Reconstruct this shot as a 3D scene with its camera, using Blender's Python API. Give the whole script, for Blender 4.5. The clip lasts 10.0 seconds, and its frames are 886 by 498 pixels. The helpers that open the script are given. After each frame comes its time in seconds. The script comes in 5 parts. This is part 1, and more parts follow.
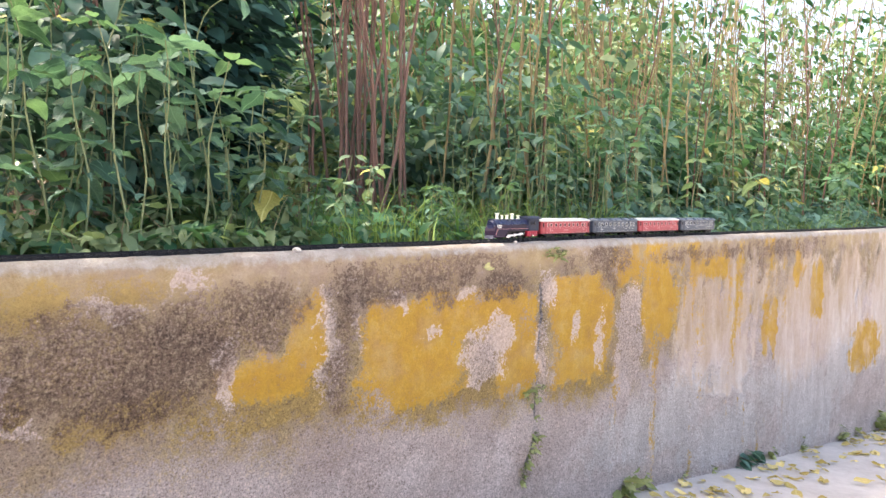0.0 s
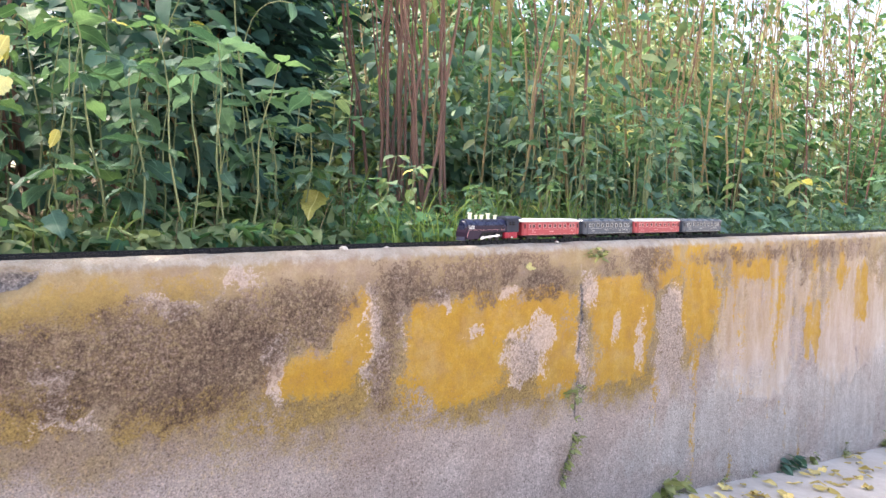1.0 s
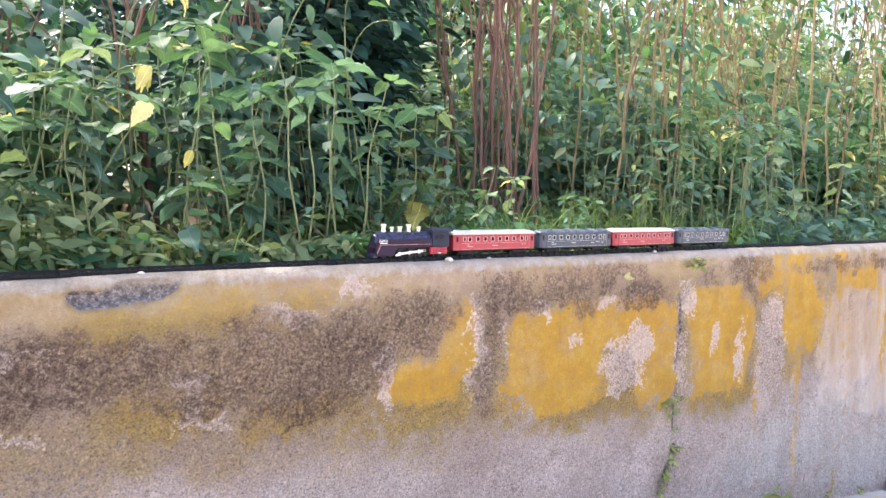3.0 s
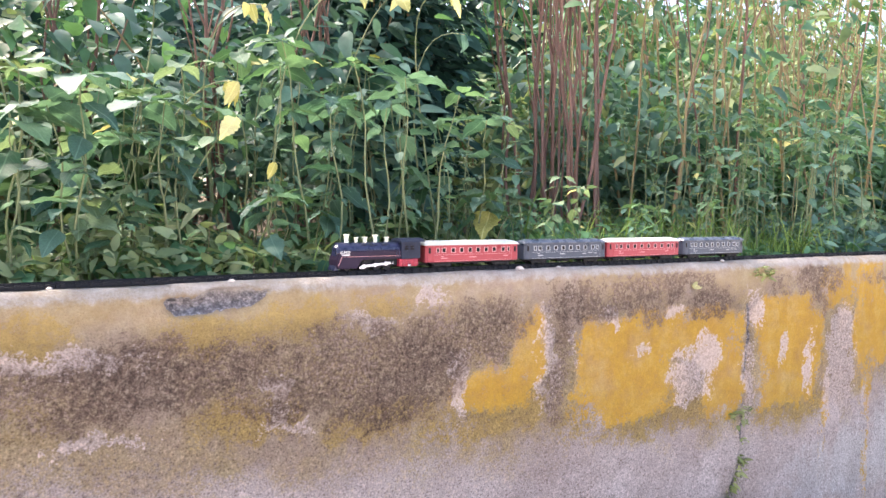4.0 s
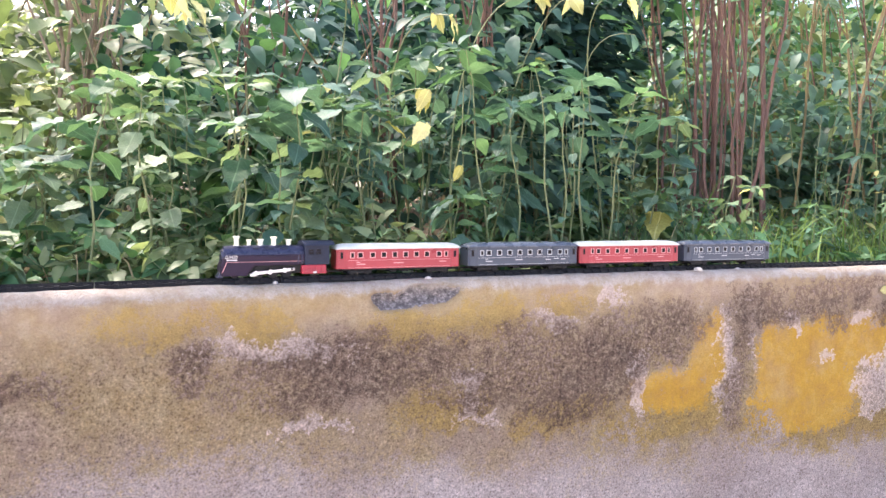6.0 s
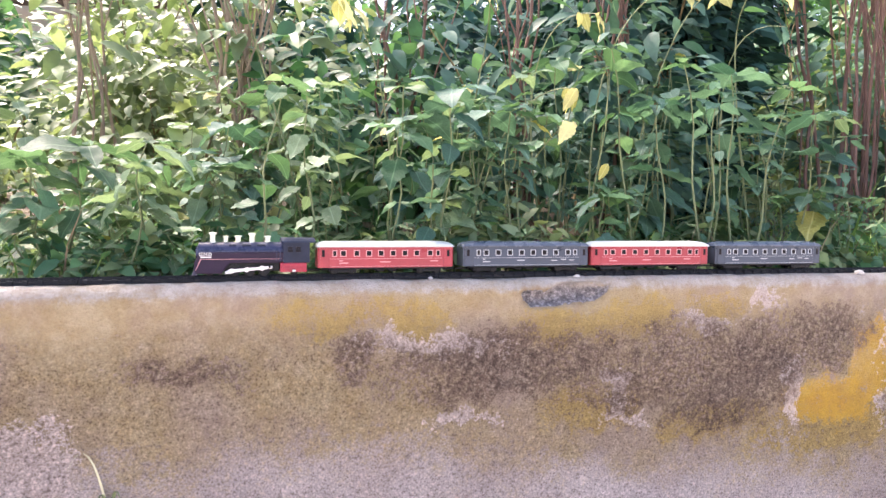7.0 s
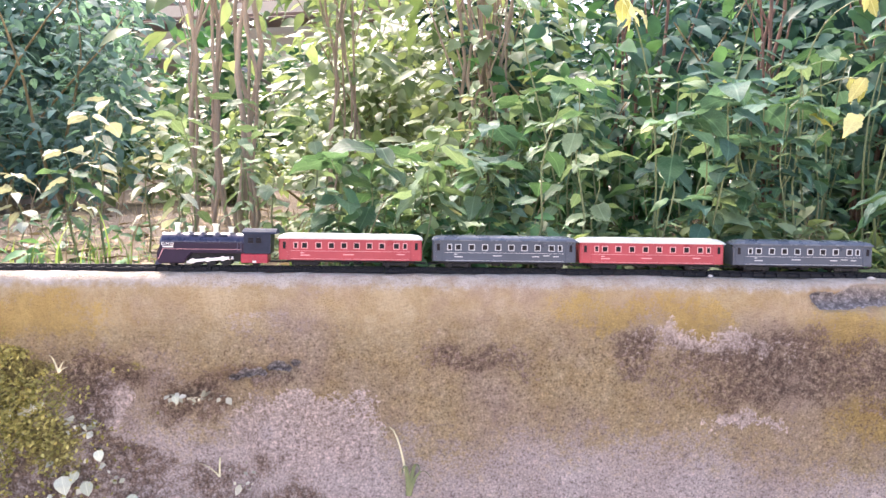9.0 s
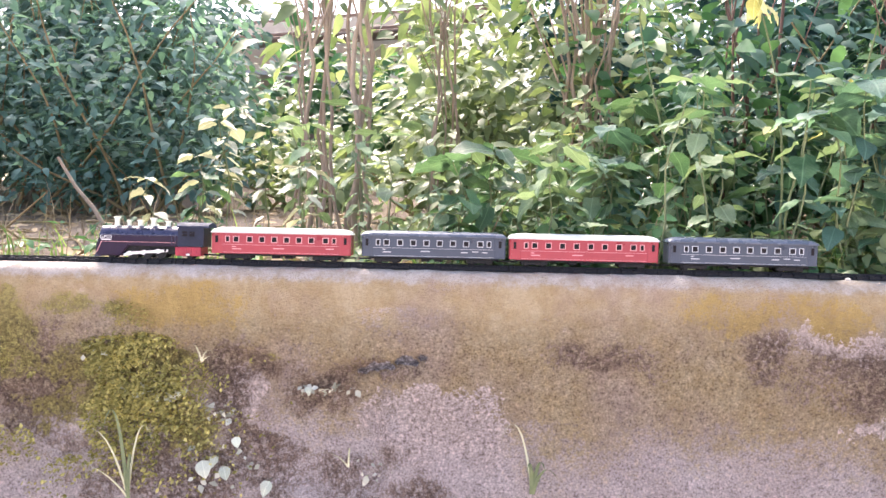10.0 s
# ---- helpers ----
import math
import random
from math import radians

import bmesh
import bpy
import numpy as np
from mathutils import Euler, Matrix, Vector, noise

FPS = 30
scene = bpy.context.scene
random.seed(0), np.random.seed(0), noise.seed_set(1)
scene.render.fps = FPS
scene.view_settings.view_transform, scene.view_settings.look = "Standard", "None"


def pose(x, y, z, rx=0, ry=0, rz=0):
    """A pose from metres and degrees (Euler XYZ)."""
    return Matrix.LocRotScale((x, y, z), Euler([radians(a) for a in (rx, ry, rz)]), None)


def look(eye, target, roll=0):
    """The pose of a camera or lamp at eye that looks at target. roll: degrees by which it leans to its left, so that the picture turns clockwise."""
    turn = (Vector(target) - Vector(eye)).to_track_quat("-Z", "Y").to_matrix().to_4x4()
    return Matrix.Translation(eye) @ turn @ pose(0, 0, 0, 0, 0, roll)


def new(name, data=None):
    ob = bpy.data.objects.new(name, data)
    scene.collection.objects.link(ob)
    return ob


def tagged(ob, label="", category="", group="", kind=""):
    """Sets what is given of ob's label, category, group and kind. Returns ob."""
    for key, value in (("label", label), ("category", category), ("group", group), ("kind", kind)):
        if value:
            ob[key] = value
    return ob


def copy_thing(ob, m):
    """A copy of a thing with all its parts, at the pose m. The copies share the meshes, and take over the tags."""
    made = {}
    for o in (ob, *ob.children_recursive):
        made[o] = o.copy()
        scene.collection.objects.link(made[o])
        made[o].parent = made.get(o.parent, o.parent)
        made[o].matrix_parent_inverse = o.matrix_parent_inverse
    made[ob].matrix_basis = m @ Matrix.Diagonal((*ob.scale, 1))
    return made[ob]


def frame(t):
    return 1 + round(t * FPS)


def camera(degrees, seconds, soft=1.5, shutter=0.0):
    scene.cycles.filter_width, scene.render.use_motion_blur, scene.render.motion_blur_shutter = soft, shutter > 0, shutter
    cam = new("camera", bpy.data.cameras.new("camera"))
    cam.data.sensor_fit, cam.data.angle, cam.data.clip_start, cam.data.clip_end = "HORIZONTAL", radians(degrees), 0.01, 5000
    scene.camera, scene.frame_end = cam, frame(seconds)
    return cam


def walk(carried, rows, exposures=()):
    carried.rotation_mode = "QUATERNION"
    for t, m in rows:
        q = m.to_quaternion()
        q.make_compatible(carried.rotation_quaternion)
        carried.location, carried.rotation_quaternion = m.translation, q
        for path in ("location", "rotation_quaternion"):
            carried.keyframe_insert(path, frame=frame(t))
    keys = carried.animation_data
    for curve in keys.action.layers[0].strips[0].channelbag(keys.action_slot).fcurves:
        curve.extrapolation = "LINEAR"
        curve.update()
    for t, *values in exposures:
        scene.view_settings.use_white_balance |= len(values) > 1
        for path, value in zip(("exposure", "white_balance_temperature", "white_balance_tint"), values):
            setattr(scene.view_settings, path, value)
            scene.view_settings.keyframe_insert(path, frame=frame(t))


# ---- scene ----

cam = camera(64.0, 10.0, soft=1.5)
PATH = [
    (0.0, -0.3642, -0.0000, 0.8275, 86.65, -0.58, -45.75),
    (0.5, -0.3796, 0.0057, 0.8282, 86.63, -0.70, -44.44),
    (1.0, -0.3902, 0.0121, 0.8278, 86.58, -0.79, -43.35),
    (1.5, -0.4043, 0.0139, 0.8320, 86.51, -0.85, -42.05),
    (2.0, -0.4176, 0.0182, 0.8345, 86.43, -0.84, -40.77),
    (3.5, -0.4765, 0.0269, 0.8493, 86.95, -0.46, -35.66),
    (4.0, -0.5077, 0.0368, 0.8489, 87.24, -0.47, -34.03),
    (4.5, -0.5358, 0.0450, 0.8521, 87.29, -0.52, -31.78),
    (5.0, -0.5631, 0.0510, 0.8485, 87.53, -0.45, -29.66),
    (5.2, -0.5763, 0.0481, 0.8466, 87.61, -0.39, -28.70),
    (6.3, -0.6366, 0.0645, 0.8509, 87.07, -0.45, -22.09),
    (6.5, -0.6502, 0.0644, 0.8464, 87.17, -0.44, -19.98),
    (7.0, -0.6911, 0.0688, 0.8470, 87.03, -0.65, -16.28),
    (7.5, -0.7321, 0.0687, 0.8443, 86.89, -0.71, -12.31),
    (8.0, -0.7771, 0.0739, 0.8377, 86.97, -0.83, -8.88),
    (8.5, -0.8053, 0.0714, 0.8339, 87.15, -0.79, -6.00),
    (9.0, -0.8460, 0.0687, 0.8341, 87.15, -0.91, -2.50),
    (9.5, -0.8856, 0.0644, 0.8297, 87.26, -1.11, 0.55),
    (10.0, -0.9184, 0.0557, 0.8146, 88.02, -1.23, 3.41),
]
walk(cam, [(t, pose(x, y, z, rx, ry, rz)) for t, x, y, z, rx, ry, rz in PATH],
     exposures=[(0.0, 2.20, 7250, 14), (3.5, 2.34, 6900, 17), (10.0, 2.26, 6800, 22)])

# ---- light: bright hazy daylight, a soft sun high behind the hedge, the wall's face in open shade ----
SUN_UP, SUN_ROUND = 55.0, -32.0     # degrees above the horizon; compass turn of the sky
world = bpy.data.worlds.new("sky")
scene.world = world
world.use_nodes = True
wn = world.node_tree.nodes
sky = wn.new("ShaderNodeTexSky")
sky.sky_type, sky.sun_disc = "NISHITA", False
sky.sun_elevation, sky.sun_rotation = radians(SUN_UP), radians(SUN_ROUND)
sky.air_density, sky.dust_density = 1.0, 4.0
world.node_tree.links.new(sky.outputs[0], wn["Background"].inputs[0])
wn["Background"].inputs[1].default_value = 0.15
sun = new("sun", bpy.data.lights.new("sun", "SUN"))
sun.data.energy, sun.data.angle, sun.data.color = 2.6, radians(10), (1.0, 0.95, 0.86)
sd = Vector((math.sin(radians(SUN_ROUND)) * math.cos(radians(SUN_UP)), math.cos(radians(SUN_ROUND)) * math.cos(radians(SUN_UP)), math.sin(radians(SUN_UP))))
sun.matrix_world = look(sd * 20, (0, 0, 0))


# ---- small building helpers ----
def mesh_from(name, verts, faces, smooth=False):
    me = bpy.data.meshes.new(name)
    me.from_pydata([tuple(v) for v in verts], [], [tuple(int(i) for i in f) for f in faces])
    if smooth:
        me.polygons.foreach_set("use_smooth", [True] * len(me.polygons))
    me.update()
    return me


def put_mesh(name, me, mat=None, parent=None, label="", m=None):
    ob = new(name, me)
    if mat and not me.materials:
        me.materials.append(mat)
    if parent:
        ob.parent = parent
    if m is not None:
        ob.matrix_basis = m
    return tagged(ob, label)


def part(name, bm, material, parent, label="", smooth=False, m=None):
    me = bpy.data.meshes.new(name)
    bm.normal_update()
    bm.to_mesh(me)
    bm.free()
    if smooth:
        me.polygons.foreach_set("use_smooth", [True] * len(me.polygons))
    return put_mesh(name, me, material, parent, label, m)


def box(bm, x0, x1, y0, y1, z0, z1, bevel=0.0, seg=2):
    made = bmesh.ops.create_cube(bm, size=1.0, matrix=Matrix.Translation(((x0 + x1) / 2, (y0 + y1) / 2, (z0 + z1) / 2)) @ Matrix.Diagonal((x1 - x0, y1 - y0, z1 - z0, 1)))
    if bevel:
        edges = list({e for v in made["verts"] for e in v.link_edges})
        bmesh.ops.bevel(bm, geom=edges, offset=bevel, segments=seg, affect="EDGES", profile=0.6)
    return bm


def rod(bm, a, b, r0, r1=None, n=12):
    a, b = Vector(a), Vector(b)
    d = b - a
    m = Matrix.Translation((a + b) / 2) @ d.to_track_quat("Z", "Y").to_matrix().to_4x4()
    bmesh.ops.create_cone(bm, cap_ends=True, segments=n, radius1=r0, radius2=r0 if r1 is None else r1, depth=d.length, matrix=m)
    return bm


def prism(bm, outline, y0, y1):
    """An outline in x and z drawn out from y0 to y1."""
    lo = [bm.verts.new((x, y0, z)) for x, z in outline]
    hi = [bm.verts.new((x, y1, z)) for x, z in outline]
    n = len(outline)
    bm.faces.new(lo)
    bm.faces.new(hi[::-1])
    for i in range(n):
        bm.faces.new((lo[i], hi[i], hi[(i + 1) % n], lo[(i + 1) % n]))
    bmesh.ops.recalc_face_normals(bm, faces=bm.faces)
    return bm


def lattice_noise(x, y, seed=0):
    rng = np.random.RandomState(seed)
    tab = rng.rand(256, 256)
    xi, yi = np.floor(x).astype(int), np.floor(y).astype(int)
    fx, fy = x - xi, y - yi
    fx, fy = fx * fx * (3 - 2 * fx), fy * fy * (3 - 2 * fy)
    a, b = tab[xi & 255, yi & 255], tab[(xi + 1) & 255, yi & 255]
    c, d = tab[xi & 255, (yi + 1) & 255], tab[(xi + 1) & 255, (yi + 1) & 255]
    return (a * (1 - fx) + b * fx) * (1 - fy) + (c * (1 - fx) + d * fx) * fy


def fbm(x, y, seed=0, octaves=5, gain=0.55):
    total, amp, norm = 0 * x, 1.0, 0.0
    for o in range(octaves):
        total = total + amp * lattice_noise(x * 2 ** o, y * 2 ** o, seed + o)
        norm += amp
        amp *= gain
    return total / norm - 0.5


# ---- materials ----
def material(name, colour, rough=0.6, metal=0.0):
    mat = bpy.data.materials.new(name)
    mat.use_nodes = True
    b = mat.node_tree.nodes["Principled BSDF"]
    b.inputs["Base Color"].default_value = (*colour, 1)
    b.inputs["Roughness"].default_value = rough
    b.inputs["Metallic"].default_value = metal
    return mat


class Nodes:
    """Short names for building a material's nodes."""
    def __init__(self, mat):
        self.t = mat.node_tree
        self.bsdf = self.t.nodes["Principled BSDF"]

    def add(self, kind):
        return self.t.nodes.new(kind)

    def link(self, a, b):
        self.t.links.new(a, b)

    def noise(self, scale, detail=5.0, rough=0.6, coords=None, stretch=None):
        n = self.add("ShaderNodeTexNoise")
        n.inputs["Scale"].default_value, n.inputs["Detail"].default_value, n.inputs["Roughness"].default_value = scale, detail, rough
        src = coords or self.coords()
        if stretch:
            mp = self.add("ShaderNodeMapping")
            mp.inputs["Scale"].default_value = stretch
            self.link(src, mp.inputs["Vector"])
            src = mp.outputs[0]
        self.link(src, n.inputs["Vector"])
        return n.outputs["Fac"]

    def coords(self, which="Object"):
        return self.add("ShaderNodeTexCoord").outputs[which]

    def ramp(self, fac, *stops):
        r = self.add("ShaderNodeValToRGB")
        els = r.color_ramp.elements
        while len(els) < len(stops):
            els.new(0.5)
        for e, (p, c) in zip(els, stops):
            e.position, e.color = p, (*(c if hasattr(c, "__len__") else (c, c, c)), 1)
        self.link(fac, r.inputs[0])
        return r.outputs[0]

    def math(self, op, a, b=None, c=None):
        n = self.add("ShaderNodeMath")
        n.operation = op
        for i, v in enumerate((a, b, c)):
            if v is None:
                continue
            if isinstance(v, (int, float)):
                n.inputs[i].default_value = v
            else:
                self.link(v, n.inputs[i])
        return n.outputs[0]

    def mix(self, fac, a, b, how="MIX"):
        n = self.add("ShaderNodeMix")
        n.data_type, n.blend_type = "RGBA", how
        for i, v in ((0, fac), (6, a), (7, b)):
            if isinstance(v, (int, float)):
                n.inputs[i].default_value = v
            elif isinstance(v, tuple):
                n.inputs[i].default_value = (*v, 1)
            else:
                self.link(v, n.inputs[i])
        return n.outputs[2]

    def attr(self, name):
        n = self.add("ShaderNodeAttribute")
        n.attribute_name = name
        return n.outputs["Fac"]

    def colour(self, out):
        self.link(out, self.bsdf.inputs["Base Color"])

    def bump(self, height, strength, distance):
        b = self.add("ShaderNodeBump")
        b.inputs["Strength"].default_value, b.inputs["Distance"].default_value = strength, distance
        self.link(height, b.inputs["Height"])
        self.link(b.outputs[0], self.bsdf.inputs["Normal"])


def grained(name, c0, c1, scale, rough=0.8, bump=0.3, distance=0.002, metal=0.0, stretch=None):
    """A plain surface with two scales of variation."""
    mat = material(name, c0, rough, metal)
    n = Nodes(mat)
    big, fine = n.noise(scale, 4, 0.6, stretch=stretch), n.noise(scale * 9, 5, 0.7, stretch=stretch)
    both = n.math("ADD", n.math("MULTIPLY", big, 0.6), n.math("MULTIPLY", fine, 0.4))
    n.colour(n.ramp(both, (0.32, c0), (0.68, c1)))
    n.bump(fine, bump, distance)
    n.link(n.ramp(big, (0.3, max(rough - 0.12, 0.05)), (0.7, min(rough + 0.1, 1.0))), n.bsdf.inputs["Roughness"])
    return mat


def leaf_material(name, dark, light, per_object=True, shine=0.35, rough=0.45):
    mat = material(name, dark, rough)
    n = Nodes(mat)
    n.bsdf.inputs["Specular IOR Level"].default_value = 0.24 if rough < 0.6 else 0.12
    if per_object:
        rnd = n.add("ShaderNodeObjectInfo").outputs["Random"]
    else:
        rnd = n.add("ShaderNodeNewGeometry").outputs["Random Per Island"]
    col = n.ramp(rnd, (0.0, dark), (0.75, light), (1.0, tuple(min(1, c * 1.35) for c in light)))
    blotch = n.ramp(n.noise(26.0, 4, 0.6), (0.3, 0.72), (0.7, 1.12))
    col = n.mix(1.0, col, blotch, "MULTIPLY")
    if per_object:
        sx = n.add("ShaderNodeSeparateXYZ")
        n.link(n.coords(), sx.inputs[0])
        across = n.math("ABSOLUTE", sx.outputs["X"])
        rib = n.ramp(across, (0.006, 1.0), (0.022, 0.0))
        side = n.math("FRACT", n.math("MULTIPLY", n.math("SUBTRACT", sx.outputs["Y"], n.math("MULTIPLY", across, 0.9)), 9.0))
        veins = n.ramp(side, (0.0, 1.0), (0.10, 0.0), (0.92, 0.0), (1.0, 1.0))
        lines = n.math("MAXIMUM", rib, n.math("MULTIPLY", veins, 0.45))
        col = n.mix(n.math("MULTIPLY", lines, 0.35), col, tuple(min(1, c * 1.6 + 0.05) for c in light))
    n.colour(col)
    n.bump(n.noise(60.0, 3, 0.6), 0.25, 0.003)
    glow = n.add("ShaderNodeBsdfTranslucent")
    n.link(n.mix(1.0, col, (1.15, 1.15, 0.7), "MULTIPLY"), glow.inputs["Color"])
    mix = n.add("ShaderNodeMixShader")
    mix.inputs[0].default_value = shine
    n.link(n.bsdf.outputs[0], mix.inputs[1])
    n.link(glow.outputs[0], mix.inputs[2])
    n.link(mix.outputs[0], n.t.nodes["Material Output"].inputs["Surface"])
    return mat


GREEN = leaf_material("leaf_green", (0.046, 0.112, 0.058), (0.120, 0.225, 0.122))
GREEN_BLUE = leaf_material("leaf_blue_green", (0.040, 0.106, 0.076), (0.112, 0.215, 0.158))
# pale green, with sunlight put into the leaf colour
GREEN_PALE_LIT = leaf_material("leaf_pale_green_lit", (0.115, 0.190, 0.105), (0.220, 0.310, 0.190))
YELLOW_LEAF = leaf_material("leaf_yellow", (0.40, 0.38, 0.10), (0.62, 0.58, 0.28))
FOLIAGE = leaf_material("foliage_green", (0.028, 0.094, 0.046), (0.102, 0.225, 0.105), per_object=False)
FOLIAGE_BLUE = leaf_material("foliage_blue_green", (0.038, 0.105, 0.080), (0.115, 0.215, 0.165), per_object=False)
# darker copy of the foliage green: the hedge's deep shade put into the colour
FOLIAGE_DEEP_SHADE = leaf_material("foliage_deep_shade", (0.012, 0.040, 0.036), (0.046, 0.115, 0.098), per_object=False, shine=0.2, rough=0.8)
# blue-green, paled so that the haze is in the leaf colour
FOLIAGE_HAZE = leaf_material("foliage_haze", (0.056, 0.122, 0.112), (0.150, 0.265, 0.240), per_object=False, shine=0.45, rough=0.7)
# lit copy of the foliage green: sunlight put into the colour
FOLIAGE_SUN_TINT = leaf_material("foliage_sun_tint", (0.105, 0.165, 0.075), (0.265, 0.335, 0.180), per_object=False, shine=0.38)
GRASS = leaf_material("grass_blades", (0.06, 0.14, 0.03), (0.22, 0.32, 0.10), per_object=False, rough=0.55)
STRAW = leaf_material("straw", (0.14, 0.10, 0.06), (0.34, 0.27, 0.17), per_object=False, shine=0.1, rough=0.8)
MOSS = leaf_material("moss", (0.22, 0.19, 0.05), (0.50, 0.43, 0.15), per_object=False, shine=0.1, rough=0.9)
STEM = grained("green_stem", (0.085, 0.115, 0.048), (0.215, 0.24, 0.115), 30, 0.6)
BARK_RED = grained("red_brown_cane", (0.085, 0.042, 0.032), (0.225, 0.125, 0.095), 22, 0.75, 0.5, 0.003, stretch=(1, 1, 0.2))
BARK_TAN = grained("tan_cane", (0.16, 0.11, 0.075), (0.40, 0.31, 0.22), 22, 0.75, 0.5, 0.003, stretch=(1, 1, 0.2))
BARK_OLIVE = grained("olive_cane", (0.12, 0.09, 0.04), (0.31, 0.235, 0.115), 22, 0.7, 0.5, 0.003, stretch=(1, 1, 0.2))
SOIL = grained("soil", (0.065, 0.048, 0.034), (0.18, 0.14, 0.095), 6, 0.95, 0.8, 0.02)
ROAD = grained("worn_concrete", (0.42, 0.37, 0.33), (0.62, 0.57, 0.52), 5, 0.9, 0.5, 0.006)
TRACK_BLACK = grained("black_track_plastic", (0.004, 0.005, 0.008), (0.010, 0.011, 0.016), 60, 0.5, 0.1, 0.0005)
LOCO_NAVY = grained("navy_black_plastic", (0.010, 0.012, 0.036), (0.022, 0.026, 0.070), 40, 0.33, 0.08, 0.0004)
LOCO_PLUM = grained("dark_plum_plastic", (0.012, 0.006, 0.018), (0.024, 0.012, 0.032), 40, 0.45, 0.08, 0.0004)
CAB_GREY = grained("cab_slate_plastic", (0.008, 0.012, 0.026), (0.020, 0.026, 0.050), 40, 0.4, 0.08, 0.0004)
CAB_ROOF = grained("cab_roof_plastic", (0.012, 0.018, 0.036), (0.030, 0.038, 0.062), 40, 0.75, 0.08, 0.0004)
COACH_RED = grained("coach_red_plastic", (0.25, 0.018, 0.030), (0.34, 0.036, 0.048), 35, 0.38, 0.08, 0.0004)
COACH_GREY = grained("coach_slate_plastic", (0.022, 0.032, 0.053), (0.044, 0.058, 0.086), 35, 0.38, 0.08, 0.0004)
ROOF_WHITE = grained("cream_roof_plastic", (0.40, 0.43, 0.41), (0.56, 0.58, 0.55), 40, 0.4, 0.08, 0.0004)
ROOF_GREY = grained("slate_roof_plastic", (0.050, 0.066, 0.095), (0.085, 0.105, 0.14), 40, 0.3, 0.08, 0.0004)
WHITE_PAINT = material("white_print", (0.80, 0.78, 0.74), 0.5)
PINK_PAINT = material("pale_pink_print", (0.62, 0.30, 0.30), 0.5)
PALE_GREY_PAINT = material("pale_grey_print", (0.45, 0.47, 0.48), 0.5)
CREAM = grained("cream_plastic", (0.66, 0.66, 0.50), (0.84, 0.84, 0.68), 90, 0.4, 0.08, 0.0003)
SILVER = grained("silver_plastic", (0.50, 0.48, 0.49), (0.74, 0.72, 0.72), 80, 0.32, 0.1, 0.0004, metal=0.5)
RED_PLASTIC = grained("red_underframe_plastic", (0.24, 0.010, 0.028), (0.40, 0.022, 0.048), 60, 0.4, 0.1, 0.0004)
BOGIE_BLACK = grained("bogie_black_plastic", (0.005, 0.005, 0.006), (0.014, 0.014, 0.016), 80, 0.5, 0.1, 0.0004)
for _m in (LOCO_PLUM, CAB_GREY, CAB_ROOF, TRACK_BLACK, BOGIE_BLACK):
    _m.node_tree.nodes["Principled BSDF"].inputs["Specular IOR Level"].default_value = 0.22
DARK_GLASS = material("dark_window", (0.008, 0.006, 0.008), 0.45)
DARK_GLASS.node_tree.nodes["Principled BSDF"].inputs["Specular IOR Level"].default_value = 0.15


# ---- the line of the wall ----
TOP = 0.750                     # the wall's top
LINE = (1.02473565, -0.0309287494, -0.0267028131, 0.00533547439)


def face_y(x):
    """The wall's face: y at a length x along it. Straight on beyond the seen stretch."""
    x = np.asarray(x, float)
    k = np.clip(x, -2.4, 3.6)
    y = LINE[0] + LINE[1] * k + LINE[2] * k ** 2 + LINE[3] * k ** 3
    slope = LINE[1] + 2 * LINE[2] * k + 3 * LINE[3] * k ** 2
    return y + slope * (x - k)


def road_z(x):
    """The road falls away to the right."""
    x = np.asarray(x, float)
    s = np.clip(x - 0.6, 0, None)
    return 0.13 - 0.122 * np.clip(s - 0.15, 0, 4.0) - 0.03 * np.clip(s - 4.15, 0, 30)


_g = np.linspace(-4.0, 6.0, 10001)
_f = face_y(_g)
_d = np.gradient(_f, _g)
TRACK_BACK = 0.045              # the track's middle behind the wall's face
_u = np.clip((_g - 0.75) / 0.55, 0, 1)
_back = TRACK_BACK + 0.0005 + 0.0115 * _u ** 2 * (3 - 2 * _u) - 0.0025 * np.clip(-_g / 1.5, 0, 1)
_tx, _ty = _g - _back * _d / np.hypot(1, _d), _f + _back / np.hypot(1, _d)
_s = np.concatenate([[0], np.cumsum(np.hypot(np.diff(_tx), np.diff(_ty)))])
_s -= np.interp(0.0, _tx, _s)


def on_track(s, z=0.0):
    """The pose of something that stands on the track at the length s along it, its x axis along the track."""
    x, y = np.interp(s, _s, _tx), np.interp(s, _s, _ty)
    x2, y2 = np.interp(s + 0.02, _s, _tx), np.interp(s + 0.02, _s, _ty)
    x1, y1 = np.interp(s - 0.02, _s, _tx), np.interp(s - 0.02, _s, _ty)
    return pose(float(x), float(y), TOP + z, 0, 0, math.degrees(math.atan2(y2 - y1, x2 - x1)))


# ---- the wall ----
def ellipses(x, z, blobs):
    """A field above 0 inside any of the blobs (x, z, half-width, half-height); one is about 3 cm deep inside an edge."""
    out = np.full(x.shape, -3.0)
    for bx, bz, rx, rz in blobs:
        r = (np.abs((x - bx) / rx) ** 3 + np.abs((z - bz) / rz) ** 3) ** (1 / 3)
        v = (1 - r) * (min(rx, rz) / 0.030) ** 0.6
        out = np.maximum(out, np.where(v < 0, v * 2.2, v))
    return out


